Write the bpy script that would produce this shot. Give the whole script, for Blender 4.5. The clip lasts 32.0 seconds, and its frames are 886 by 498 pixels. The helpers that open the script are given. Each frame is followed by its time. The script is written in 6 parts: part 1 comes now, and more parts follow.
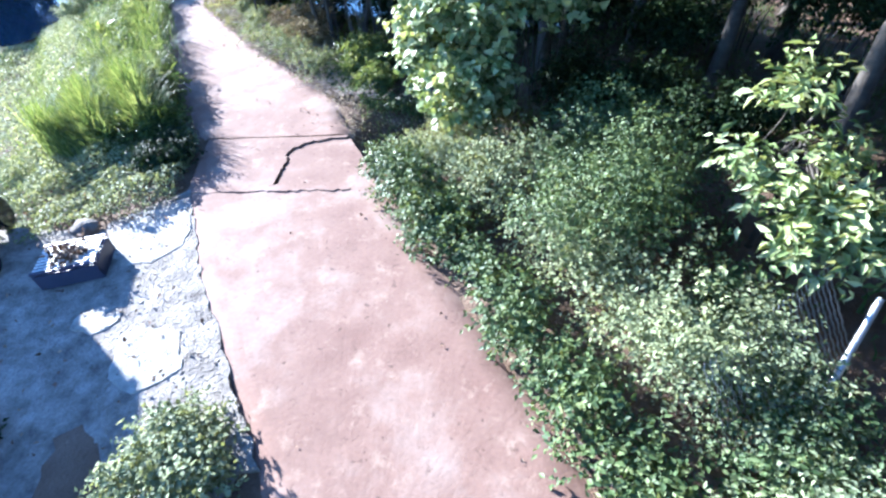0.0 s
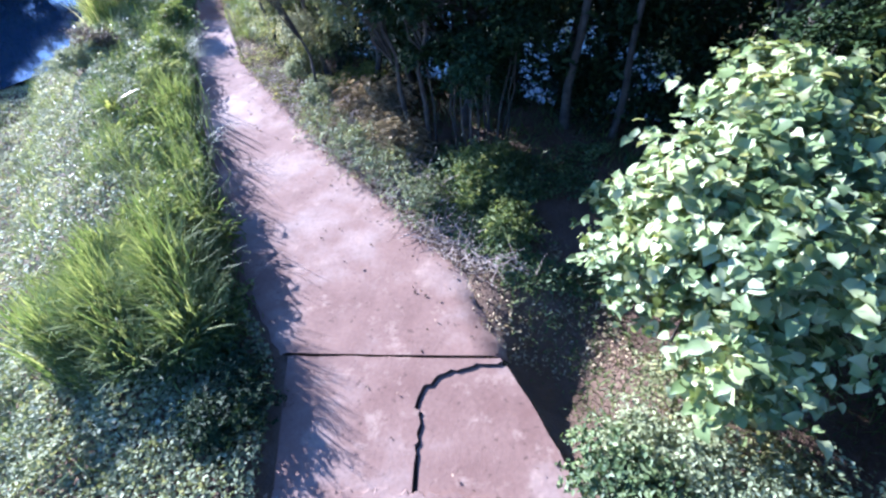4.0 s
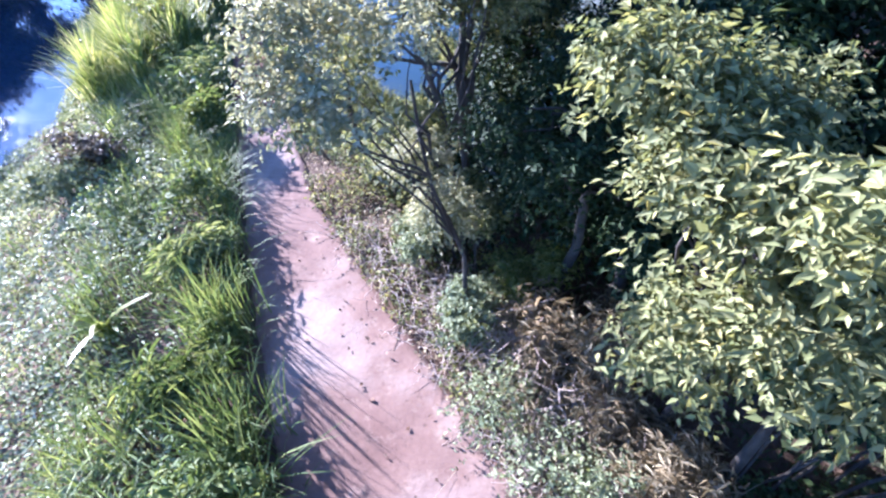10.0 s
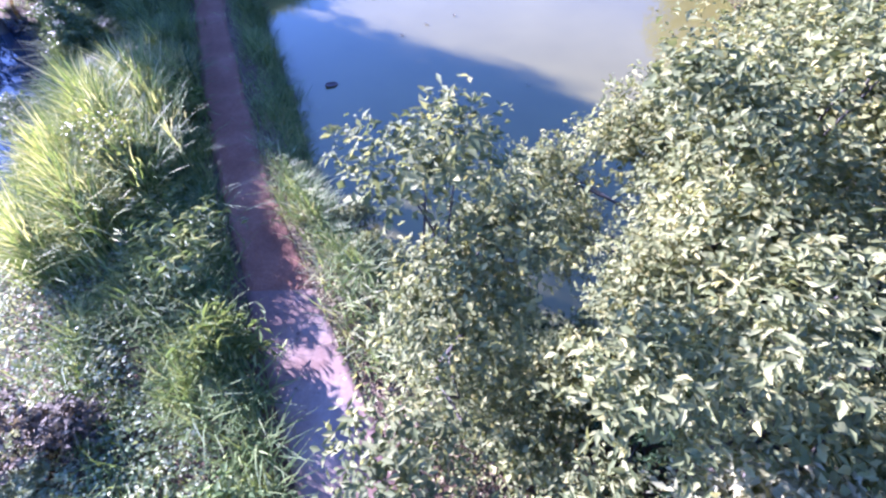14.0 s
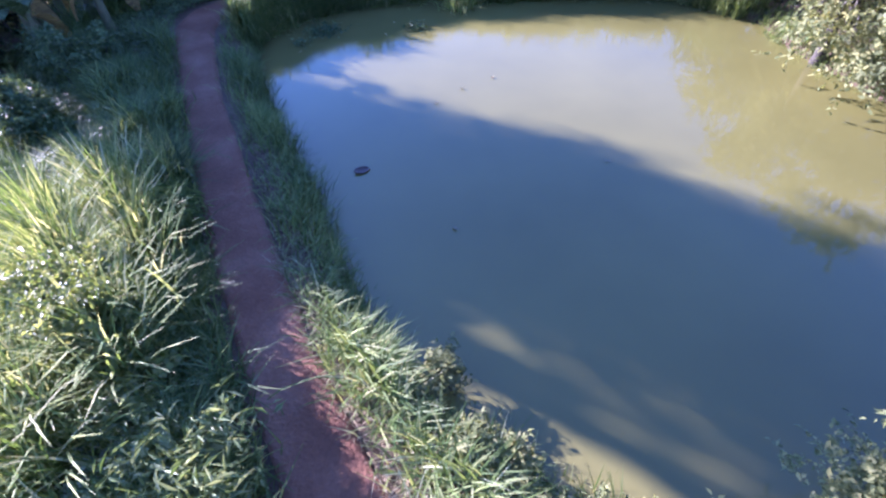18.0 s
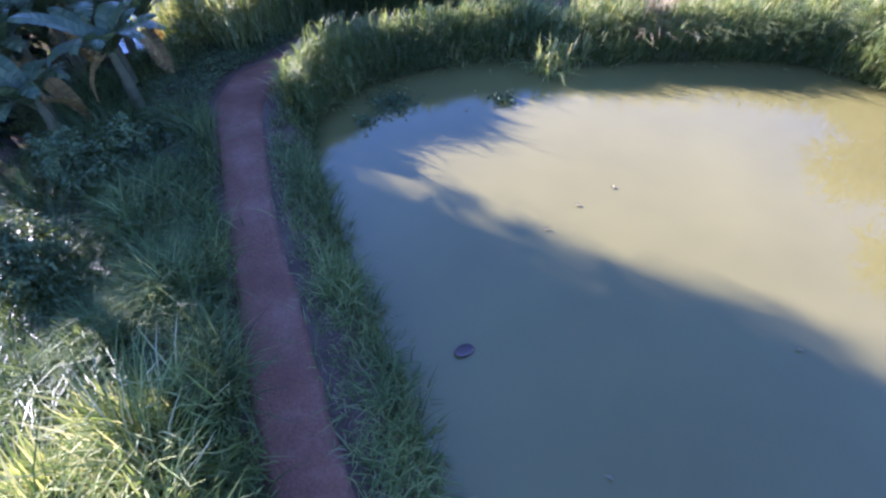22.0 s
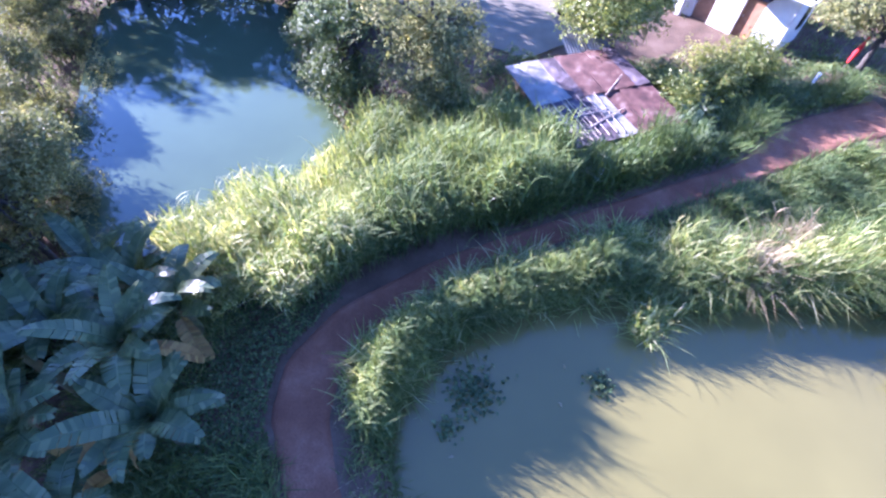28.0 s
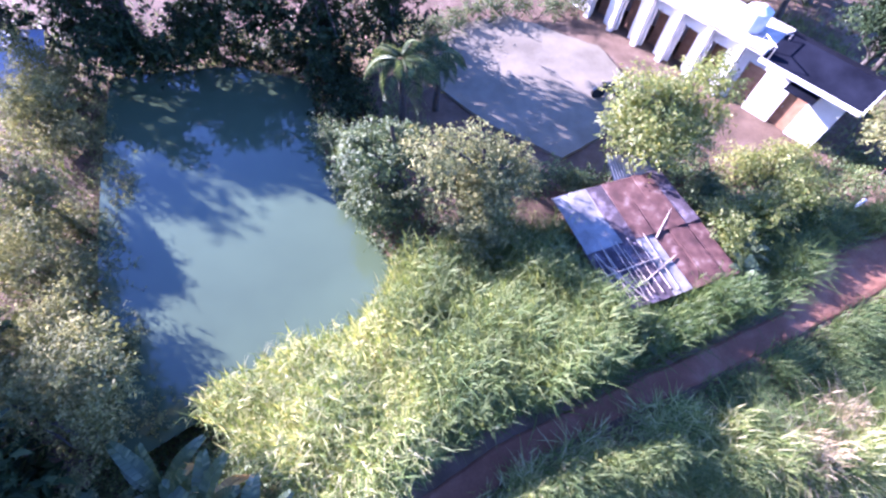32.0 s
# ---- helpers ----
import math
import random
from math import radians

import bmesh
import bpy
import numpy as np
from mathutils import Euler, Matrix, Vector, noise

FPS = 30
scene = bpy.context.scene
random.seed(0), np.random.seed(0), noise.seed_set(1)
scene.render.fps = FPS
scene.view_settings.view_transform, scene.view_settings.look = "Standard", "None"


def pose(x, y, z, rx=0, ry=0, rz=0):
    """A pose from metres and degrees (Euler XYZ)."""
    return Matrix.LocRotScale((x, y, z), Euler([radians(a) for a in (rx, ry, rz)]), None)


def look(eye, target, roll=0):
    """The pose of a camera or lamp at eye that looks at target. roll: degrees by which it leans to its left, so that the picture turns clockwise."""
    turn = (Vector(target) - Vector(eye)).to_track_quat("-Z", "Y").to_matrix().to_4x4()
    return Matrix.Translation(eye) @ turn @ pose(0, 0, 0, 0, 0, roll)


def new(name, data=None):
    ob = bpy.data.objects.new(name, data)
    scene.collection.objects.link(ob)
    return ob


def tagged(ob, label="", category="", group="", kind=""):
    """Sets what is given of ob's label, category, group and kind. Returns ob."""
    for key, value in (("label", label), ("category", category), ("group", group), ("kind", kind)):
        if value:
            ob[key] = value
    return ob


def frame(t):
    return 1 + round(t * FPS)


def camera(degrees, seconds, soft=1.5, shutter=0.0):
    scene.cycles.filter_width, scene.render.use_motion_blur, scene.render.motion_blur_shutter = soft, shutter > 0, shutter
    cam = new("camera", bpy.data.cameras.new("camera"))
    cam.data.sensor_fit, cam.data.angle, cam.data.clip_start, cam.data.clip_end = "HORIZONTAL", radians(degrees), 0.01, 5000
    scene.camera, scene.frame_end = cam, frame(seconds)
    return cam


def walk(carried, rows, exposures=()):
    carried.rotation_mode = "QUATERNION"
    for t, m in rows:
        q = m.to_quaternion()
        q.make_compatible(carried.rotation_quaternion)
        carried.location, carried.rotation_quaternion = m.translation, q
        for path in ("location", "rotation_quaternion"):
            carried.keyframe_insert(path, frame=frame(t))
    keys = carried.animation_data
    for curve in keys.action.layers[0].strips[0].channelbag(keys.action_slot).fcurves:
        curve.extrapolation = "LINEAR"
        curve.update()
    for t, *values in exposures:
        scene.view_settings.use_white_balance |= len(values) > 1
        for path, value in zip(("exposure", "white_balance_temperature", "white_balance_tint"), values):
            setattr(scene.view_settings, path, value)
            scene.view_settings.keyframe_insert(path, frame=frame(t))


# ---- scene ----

cam = camera(87.58, 32.0, soft=2.45)

# seconds, eye, target, roll
PATH = [
    (0, (0.692, 0.782, 4.729), (0.571, 2.218, 3.342), -4.22),
    (0.5, (0.118, 1.488, 5.067), (-0.036, 2.925, 3.685), -3.29),
    (1, (-0.188, 2.108, 5.145), (-0.336, 3.522, 3.738), -2.90),
    (1.5, (-0.559, 2.734, 5.186), (-0.701, 4.133, 3.764), -2.76),
    (2, (-0.942, 3.392, 5.188), (-1.076, 4.783, 3.758), -2.76),
    (2.5, (-1.275, 4.041, 5.177), (-1.404, 5.430, 3.743), -2.82),
    (3, (-1.581, 4.656, 5.225), (-1.708, 6.042, 3.788), -3.11),
    (3.5, (-1.845, 5.254, 5.343), (-1.972, 6.630, 3.898), -3.45),
    (4, (-2.121, 5.839, 5.491), (-2.248, 7.202, 4.034), -3.91),
    (4.5, (-2.368, 6.395, 5.570), (-2.501, 7.756, 4.110), -4.32),
    (6.5, (-3.364, 8.780, 5.210), (-3.564, 10.169, 3.786), -4.40),
    (7, (-3.672, 9.303, 5.161), (-3.876, 10.694, 3.737), -4.29),
    (7.5, (-4.004, 9.810, 5.149), (-4.201, 11.198, 3.723), -3.93),
    (8, (-4.342, 10.296, 5.171), (-4.525, 11.679, 3.738), -3.39),
    (8.5, (-4.681, 10.780, 5.181), (-4.848, 12.155, 3.738), -2.77),
    (9, (-4.964, 11.223, 5.208), (-5.123, 12.594, 3.760), -2.58),
    (9.5, (-5.242, 11.659, 5.249), (-5.396, 13.022, 3.794), -2.70),
    (10, (-5.603, 12.211, 5.292), (-5.749, 13.550, 3.813), -2.69),
    (10.5, (-5.963, 12.764, 5.405), (-6.100, 14.075, 3.901), -2.55),
    (11, (-6.325, 13.349, 5.582), (-6.449, 14.635, 4.055), -2.33),
    (11.5, (-6.620, 13.967, 5.801), (-6.724, 15.235, 4.258), -2.25),
    (12, (-6.882, 14.656, 5.999), (-6.951, 15.900, 4.434), -2.17),
    (12.5, (-7.145, 15.341, 6.189), (-7.197, 16.571, 4.613), -1.76),
    (13, (-7.424, 15.963, 6.276), (-7.460, 17.182, 4.691), -1.60),
    (13.5, (-7.711, 16.523, 6.252), (-7.723, 17.737, 4.662), -1.78),
    (14, (-7.905, 16.945, 6.192), (-7.892, 18.169, 4.610), -1.65),
    (14.5, (-8.062, 17.362, 6.098), (-8.027, 18.601, 4.529), -0.94),
    (15, (-8.215, 17.748, 6.004), (-8.161, 19.000, 4.446), -0.00),
    (15.5, (-8.348, 18.095, 5.927), (-8.277, 19.355, 4.376), 0.79),
    (17.5, (-9.419, 19.387, 5.379), (-9.275, 20.728, 3.902), -0.63),
    (18, (-9.596, 19.929, 5.283), (-9.471, 21.273, 3.808), -1.06),
    (18.5, (-9.723, 20.500, 5.249), (-9.628, 21.838, 3.766), -1.77),
    (19, (-9.844, 21.037, 5.270), (-9.779, 22.365, 3.776), -2.41),
    (19.5, (-9.969, 21.545, 5.336), (-9.931, 22.865, 3.834), -2.50),
    (20, (-10.087, 21.992, 5.419), (-10.060, 23.311, 3.915), -2.40),
    (20.5, (-10.249, 22.530, 5.469), (-10.224, 23.854, 3.970), -2.14),
    (21, (-10.470, 23.072, 5.512), (-10.442, 24.395, 4.013), -1.97),
    (21.5, (-10.700, 23.595, 5.596), (-10.663, 24.913, 4.092), -1.71),
    (22, (-10.912, 24.136, 5.737), (-10.861, 25.446, 4.227), -1.27),
    (22.5, (-11.085, 24.693, 5.918), (-11.021, 25.996, 4.402), -0.74),
    (23, (-11.241, 25.251, 6.133), (-11.166, 26.552, 4.616), -0.39),
    (23.5, (-11.387, 25.864, 6.370), (-11.306, 27.164, 4.852), -0.26),
    (24, (-11.537, 26.455, 6.615), (-11.451, 27.754, 5.097), -0.25),
    (24.5, (-11.666, 27.002, 6.892), (-11.578, 28.299, 5.373), -0.21),
    (25, (-11.810, 27.531, 7.223), (-11.718, 28.823, 5.699), -0.03),
    (25.5, (-11.977, 28.067, 7.583), (-11.881, 29.347, 6.049), 0.25),
    (27.5, (-12.649, 30.398, 8.889), (-12.522, 31.604, 7.298), 1.96),
    (28, (-12.826, 30.986, 9.214), (-12.693, 32.174, 7.610), 2.30),
    (28.5, (-13.004, 31.568, 9.529), (-12.866, 32.738, 7.913), 2.61),
    (29, (-13.183, 32.159, 9.853), (-13.041, 33.312, 8.225), 2.90),
    (29.5, (-13.371, 32.760, 10.188), (-13.224, 33.896, 8.548), 3.12),
    (30, (-13.570, 33.368, 10.539), (-13.416, 34.487, 8.889), 3.34),
    (30.5, (-13.781, 33.975, 10.920), (-13.621, 35.080, 9.260), 3.69),
    (31, (-13.969, 34.566, 11.308), (-13.803, 35.655, 9.638), 4.12),
    (31.5, (-14.141, 35.140, 11.668), (-13.968, 36.212, 9.988), 4.63),
    (32, (-14.314, 35.701, 12.001), (-14.134, 36.758, 10.312), 5.18),
]
walk(cam, [(t, look(eye, target, roll)) for t, eye, target, roll in PATH], exposures=[
    (0.0, 3.05, 5000, 13), (1.5, 2.62, 5000, 15), (4.0, 2.7, 4820, 25), (9.0, 2.98, 4850, 28), (11.5, 2.85, 5000, 39), (13.5, 3.0, 4880, 48),
    (17.5, 2.85, 4960, 45), (20.0, 3.06, 5200, 45), (22.0, 3.06, 5220, 44), (24.0, 3.24, 4980, 43), (28.5, 3.24, 5020, 46), (32.0, 3.25, 5130, 52)])

# ---- light ----
SUN_FROM = Vector((-0.80, 0.60, 0.0)).normalized()
SUN_EL = radians(20.5)
world = bpy.data.worlds.new("daylight")
scene.world = world
world.use_nodes = True
wn = world.node_tree.nodes
sky = wn.new("ShaderNodeTexSky")
sky.sky_type, sky.sun_disc = "NISHITA", False
sky.sun_elevation = SUN_EL
sky.sun_rotation = math.atan2(SUN_FROM.x, SUN_FROM.y)
sky.altitude, sky.air_density, sky.dust_density, sky.ozone_density = 300, 1.0, 0.1, 4.6
wn["Background"].inputs["Strength"].default_value = 0.088
world.node_tree.links.new(sky.outputs[0], wn["Background"].inputs["Color"])
sun = new("sun", bpy.data.lights.new("sun", "SUN"))
sun.data.energy, sun.data.angle, sun.data.color = 5.0, radians(0.8), (1.0, 0.91, 0.76)
sun.matrix_world = look(Vector((0, 0, 0)) + 60 * (SUN_FROM * math.cos(SUN_EL) + Vector((0, 0, math.sin(SUN_EL)))), (0, 0, 0))

# ---- materials ----
def mat_base(name, rough=0.6, metal=0.0, spec=0.5):
    m = bpy.data.materials.new(name)
    m.use_nodes = True
    b = m.node_tree.nodes["Principled BSDF"]
    b.inputs["Roughness"].default_value, b.inputs["Metallic"].default_value = rough, metal
    b.inputs["Specular IOR Level"].default_value = spec
    return m, m.node_tree.nodes, m.node_tree.links, b


def ramp(nodes, stops):
    r = nodes.new("ShaderNodeValToRGB")
    e = r.color_ramp.elements
    while len(e) < len(stops):
        e.new(0.5)
    for el, (p, c) in zip(e, stops):
        el.position, el.color = p, (*c, 1)
    return r


def noise_tex(nodes, links, scale, detail=5, rough=0.6, world_space=True):
    n = nodes.new("ShaderNodeTexNoise")
    n.inputs["Scale"].default_value, n.inputs["Detail"].default_value, n.inputs["Roughness"].default_value = scale, detail, rough
    if world_space:
        g = nodes.new("ShaderNodeNewGeometry")
        links.new(g.outputs["Position"], n.inputs["Vector"])
    return n


def mix_col(nodes, links, fac, a, b, mode="MIX"):
    m = nodes.new("ShaderNodeMix")
    m.data_type, m.blend_type = "RGBA", mode
    for key, v in ((0, fac), (6, a), (7, b)):
        if hasattr(v, "links"):
            links.new(v, m.inputs[key])
        else:
            m.inputs[key].default_value = v if key == 0 else (*v, 1)
    return m.outputs[2]


def bump(nodes, links, b, height, strength, dist=0.02):
    n = nodes.new("ShaderNodeBump")
    n.inputs["Strength"].default_value, n.inputs["Distance"].default_value = strength, dist
    links.new(height, n.inputs["Height"])
    links.new(n.outputs[0], b.inputs["Normal"])


def surface(name, stops, scale=2.0, fine=30.0, rough=0.85, bmp=0.5, dist=0.02, metal=0.0, spec=0.3, fine_mix=0.35):
    """Two scales of noise: broad stains through a ramp, fine grain over it."""
    m, n, l, b = mat_base(name, rough, metal, spec)
    a, f = noise_tex(n, l, scale, 6), noise_tex(n, l, fine, 4)
    r = ramp(n, stops)
    l.new(a.outputs["Fac"], r.inputs[0])
    g = ramp(n, [(0.3, (0.45, 0.45, 0.45)), (0.7, (1, 1, 1))])
    l.new(f.outputs["Fac"], g.inputs[0])
    l.new(mix_col(n, l, fine_mix, r.outputs[0], g.outputs[0], "MULTIPLY"), b.inputs["Base Color"])
    bump(n, l, b, f.outputs["Fac"], bmp, dist)
    return m


def foliage(name, stops, rough=0.42, spec=0.5, trans=0.3, hue_scale=0.8, tint=(1.15, 1.05, 0.6)):
    """Leaf: colour varies leaf by leaf and in broad patches; light passes through."""
    m, n, l, b = mat_base(name, rough, 0, spec)
    g = n.new("ShaderNodeNewGeometry")
    r = ramp(n, stops)
    l.new(g.outputs["Random Per Island"], r.inputs[0])
    big = noise_tex(n, l, hue_scale, 3)
    br = ramp(n, [(0.3, (0.65, 0.7, 0.7)), (0.7, (1.15, 1.1, 0.95))])
    l.new(big.outputs["Fac"], br.inputs[0])
    col = mix_col(n, l, 1.0, r.outputs[0], br.outputs[0], "MULTIPLY")
    l.new(col, b.inputs["Base Color"])
    t = n.new("ShaderNodeBsdfTranslucent")
    l.new(mix_col(n, l, 1.0, col, tint, "MULTIPLY"), t.inputs["Color"])
    mx = n.new("ShaderNodeMixShader")
    mx.inputs[0].default_value = trans
    l.new(b.outputs[0], mx.inputs[1])
    l.new(t.outputs[0], mx.inputs[2])
    l.new(mx.outputs[0], n["Material Output"].inputs["Surface"])
    return m


def plain(name, col, rough=0.5, metal=0.0, spec=0.5, grain=40.0, depth=0.25):
    return surface(name, [(0.3, tuple(c * 0.8 for c in col)), (0.7, col)], 3.0, grain, rough, depth, 0.004, metal, spec, 0.2)


M_SOIL = surface("soil", [(0.25, (0.062, 0.04, 0.025)), (0.5, (0.12, 0.078, 0.05)), (0.75, (0.185, 0.128, 0.09))], 1.2, 25, 0.95, 0.8, 0.05)
M_PATH = surface("red_dirt", [(0.25, (0.145, 0.06, 0.034)), (0.5, (0.225, 0.103, 0.06)), (0.75, (0.33, 0.18, 0.118))], 0.9, 22, 0.95, 0.9, 0.04, fine_mix=0.5)
def concrete_mat():
    """Earth-stained concrete: broad red-brown stains, pale mud blotches, dark specks."""
    m, n, l, b = mat_base("stained_concrete", 0.9, 0, 0.3)
    a, f, mud, dots = noise_tex(n, l, 0.55, 7, 0.65), noise_tex(n, l, 18, 5), noise_tex(n, l, 2.6, 6, 0.7), noise_tex(n, l, 9, 3)
    r = ramp(n, [(0.3, (0.135, 0.074, 0.055)), (0.5, (0.192, 0.12, 0.09)), (0.66, (0.285, 0.215, 0.175))])
    l.new(a.outputs["Fac"], r.inputs[0])
    k = ramp(n, [(0.56, (0, 0, 0)), (0.68, (0.75, 0.75, 0.75))])
    l.new(mud.outputs["Fac"], k.inputs[0])
    c = mix_col(n, l, k.outputs[0], r.outputs[0], (0.30, 0.215, 0.16))
    d = ramp(n, [(0.26, (0.45, 0.42, 0.40)), (0.36, (1, 1, 1))])
    l.new(dots.outputs["Fac"], d.inputs[0])
    c = mix_col(n, l, 0.8, c, d.outputs[0], "MULTIPLY")
    g = ramp(n, [(0.3, (0.5, 0.5, 0.5)), (0.7, (1, 1, 1))])
    l.new(f.outputs["Fac"], g.inputs[0])
    l.new(mix_col(n, l, 0.35, c, g.outputs[0], "MULTIPLY"), b.inputs["Base Color"])
    bump(n, l, b, mix_col(n, l, 0.5, f.outputs["Fac"], mud.outputs["Fac"]), 0.5, 0.02)
    return m


M_CONC = concrete_mat()
M_APRON = surface("pale_concrete", [(0.3, (0.11, 0.095, 0.08)), (0.5, (0.24, 0.215, 0.185)), (0.7, (0.38, 0.35, 0.31))], 3.4, 24, 0.92, 1.0, 0.04, fine_mix=0.6)
M_PALE_CONC = surface("bleached_concrete", [(0.3, (0.20, 0.185, 0.16)), (0.5, (0.31, 0.29, 0.25)), (0.7, (0.42, 0.40, 0.36))], 4.5, 22, 0.9, 0.8, 0.03, fine_mix=0.45)
M_GRASS = foliage("green_grass", [(0.0, (0.068, 0.116, 0.037)), (0.5, (0.15, 0.208, 0.072)), (1.0, (0.30, 0.345, 0.148))], 0.55, 0.2, 0.43, 0.5)
# Darker copy of the green grass, with shade put into its colour.
M_SHADEGRASS = foliage("shade_dark_grass", [(0.0, (0.03, 0.06, 0.016)), (0.5, (0.075, 0.125, 0.033)), (1.0, (0.16, 0.21, 0.065))], 0.5, 0.35, 0.35, 0.5)
M_REED = foliage("yellow_green_reed", [(0.0, (0.10, 0.16, 0.04)), (0.4, (0.22, 0.285, 0.085)), (0.8, (0.45, 0.465, 0.20)), (1.0, (0.62, 0.60, 0.38))], 0.55, 0.25, 0.42, 0.5)
M_DRY = foliage("dry_grass", [(0.0, (0.18, 0.14, 0.08)), (0.5, (0.33, 0.26, 0.16)), (1.0, (0.48, 0.41, 0.28))], 0.7, 0.2, 0.25, 1.0, (1, 1, 0.9))
M_DEAD = foliage("dead_leaf", [(0.0, (0.07, 0.045, 0.03)), (0.6, (0.16, 0.10, 0.07)), (1.0, (0.34, 0.24, 0.17))], 0.7, 0.2, 0.15, 1.0, (1, 0.9, 0.8))
M_LEAF = foliage("mid_green_leaf", [(0.0, (0.048, 0.082, 0.034)), (0.6, (0.102, 0.15, 0.06)), (1.0, (0.20, 0.245, 0.11))], 0.5, 0.25, 0.32)
# Leaf green lowered to near black: the deep shade is in the colour.
M_SHADELEAF = foliage("shade_dark_leaf", [(0.0, (0.008, 0.019, 0.008)), (0.6, (0.021, 0.042, 0.016)), (1.0, (0.055, 0.082, 0.034))], 0.6, 0.12, 0.2)
M_OLIVE = foliage("grey_olive_leaf", [(0.0, (0.118, 0.138, 0.056)), (0.5, (0.208, 0.225, 0.102)), (0.9, (0.325, 0.325, 0.16)), (1.0, (0.45, 0.41, 0.17))], 0.62, 0.14, 0.4, tint=(1.1, 1.05, 0.65))
# Leaf colour raised to carry the sunlight on the brightest crowns.
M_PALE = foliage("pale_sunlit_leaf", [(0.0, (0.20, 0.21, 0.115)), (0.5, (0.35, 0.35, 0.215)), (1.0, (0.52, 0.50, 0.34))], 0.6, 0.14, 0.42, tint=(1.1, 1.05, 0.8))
M_SILV = foliage("silvery_creeper_leaf", [(0.0, (0.13, 0.16, 0.085)), (0.6, (0.235, 0.275, 0.155)), (1.0, (0.38, 0.41, 0.26))], 0.62, 0.2, 0.32)
M_CREEP = foliage("pale_creeper_leaf", [(0.0, (0.19, 0.22, 0.13)), (0.6, (0.33, 0.37, 0.24)), (1.0, (0.52, 0.55, 0.40))], 0.62, 0.2, 0.32)
M_VINE = foliage("pale_vine_leaf", [(0.0, (0.09, 0.14, 0.045)), (0.5, (0.22, 0.285, 0.12)), (1.0, (0.45, 0.49, 0.28))], 0.5, 0.3, 0.3)
M_YEL = foliage("yellow_green_leaf", [(0.0, (0.11, 0.16, 0.035)), (0.6, (0.25, 0.30, 0.085)), (1.0, (0.48, 0.48, 0.20))], 0.4, 0.55, 0.55)
M_PURP = foliage("purple_brown_leaf", [(0.0, (0.06, 0.048, 0.036)), (0.6, (0.14, 0.108, 0.078)), (1.0, (0.30, 0.255, 0.18))], 0.55, 0.15, 0.2)
M_BAN = foliage("banana_leaf", [(0.0, (0.07, 0.11, 0.05)), (0.6, (0.11, 0.155, 0.075)), (1.0, (0.17, 0.21, 0.105))], 0.36, 0.5, 0.4, 1.5)
M_BANDRY = foliage("withered_banana_leaf", [(0.0, (0.20, 0.12, 0.05)), (1.0, (0.42, 0.28, 0.10))], 0.7, 0.3, 0.3)
M_BARK = surface("grey_bark", [(0.3, (0.04, 0.034, 0.028)), (0.7, (0.10, 0.088, 0.072))], 5, 45, 0.9, 0.9, 0.02)
M_TWIG = surface("dry_twig", [(0.3, (0.26, 0.20, 0.16)), (0.7, (0.50, 0.42, 0.34))], 5, 45, 0.9, 0.4, 0.01)


def water_mat(name, col, scale):
    m, n, l, b = mat_base(name, 0.04, 0, 0.5)
    b.inputs["IOR"].default_value = 1.52
    a = noise_tex(n, l, 0.16, 4)
    r = ramp(n, [(0.35, tuple(c * 0.8 for c in col)), (0.65, col)])
    l.new(a.outputs["Fac"], r.inputs[0])
    l.new(r.outputs[0], b.inputs["Base Color"])
    w = noise_tex(n, l, scale, 3, 0.5)
    bump(n, l, b, w.outputs["Fac"], 0.06, 0.02)
    return m


M_POND = water_mat("murky_pond_water", (0.145, 0.131, 0.042), 5.0)
M_POND2 = water_mat("green_pond_water", (0.062, 0.092, 0.05), 4.0)
M_POND3 = water_mat("dark_pond_water", (0.028, 0.042, 0.065), 4.0)

# ---- geometry helpers ----
RNG = np.random.default_rng(7)


def mesh_np(name, verts, tris, material, smooth=False):
    me = bpy.data.meshes.new(name)
    verts, tris = np.asarray(verts, np.float32), np.asarray(tris, np.int32)
    me.vertices.add(len(verts))
    me.vertices.foreach_set("co", verts.ravel())
    k = tris.shape[1]
    me.loops.add(tris.size)
    me.loops.foreach_set("vertex_index", tris.ravel())
    me.polygons.add(len(tris))
    me.polygons.foreach_set("loop_start", np.arange(0, tris.size, k, dtype=np.int32))
    me.polygons.foreach_set("loop_total", np.full(len(tris), k, np.int32))
    if smooth:
        me.polygons.foreach_set("use_smooth", np.ones(len(tris), bool))
    me.update(calc_edges=True)
    me.materials.append(material)
    return me


def joined(chunks):
    vs, fs, n = [], [], 0
    for v, f in chunks:
        vs.append(v)
        fs.append(f + n)
        n += len(v)
    return np.concatenate(vs), np.concatenate(fs)


def unit(a):
    return a / np.maximum(np.linalg.norm(a, axis=-1, keepdims=True), 1e-9)


def thing(name, at, label, category, group="", kind=""):
    e = new(name)
    e.location = at
    return tagged(e, label, category, group, kind)


def part(name, data, parent, label="", material=None):
    """One mesh object under a thing; data is a mesh in the thing's own space, or a bmesh."""
    if isinstance(data, bmesh.types.BMesh):
        me = bpy.data.meshes.new(name)
        data.to_mesh(me)
        data.free()
        data = me
    if material:
        data.materials.append(material)
    ob = new(name, data)
    ob.parent = parent
    if label:
        tagged(ob, label)
    return ob


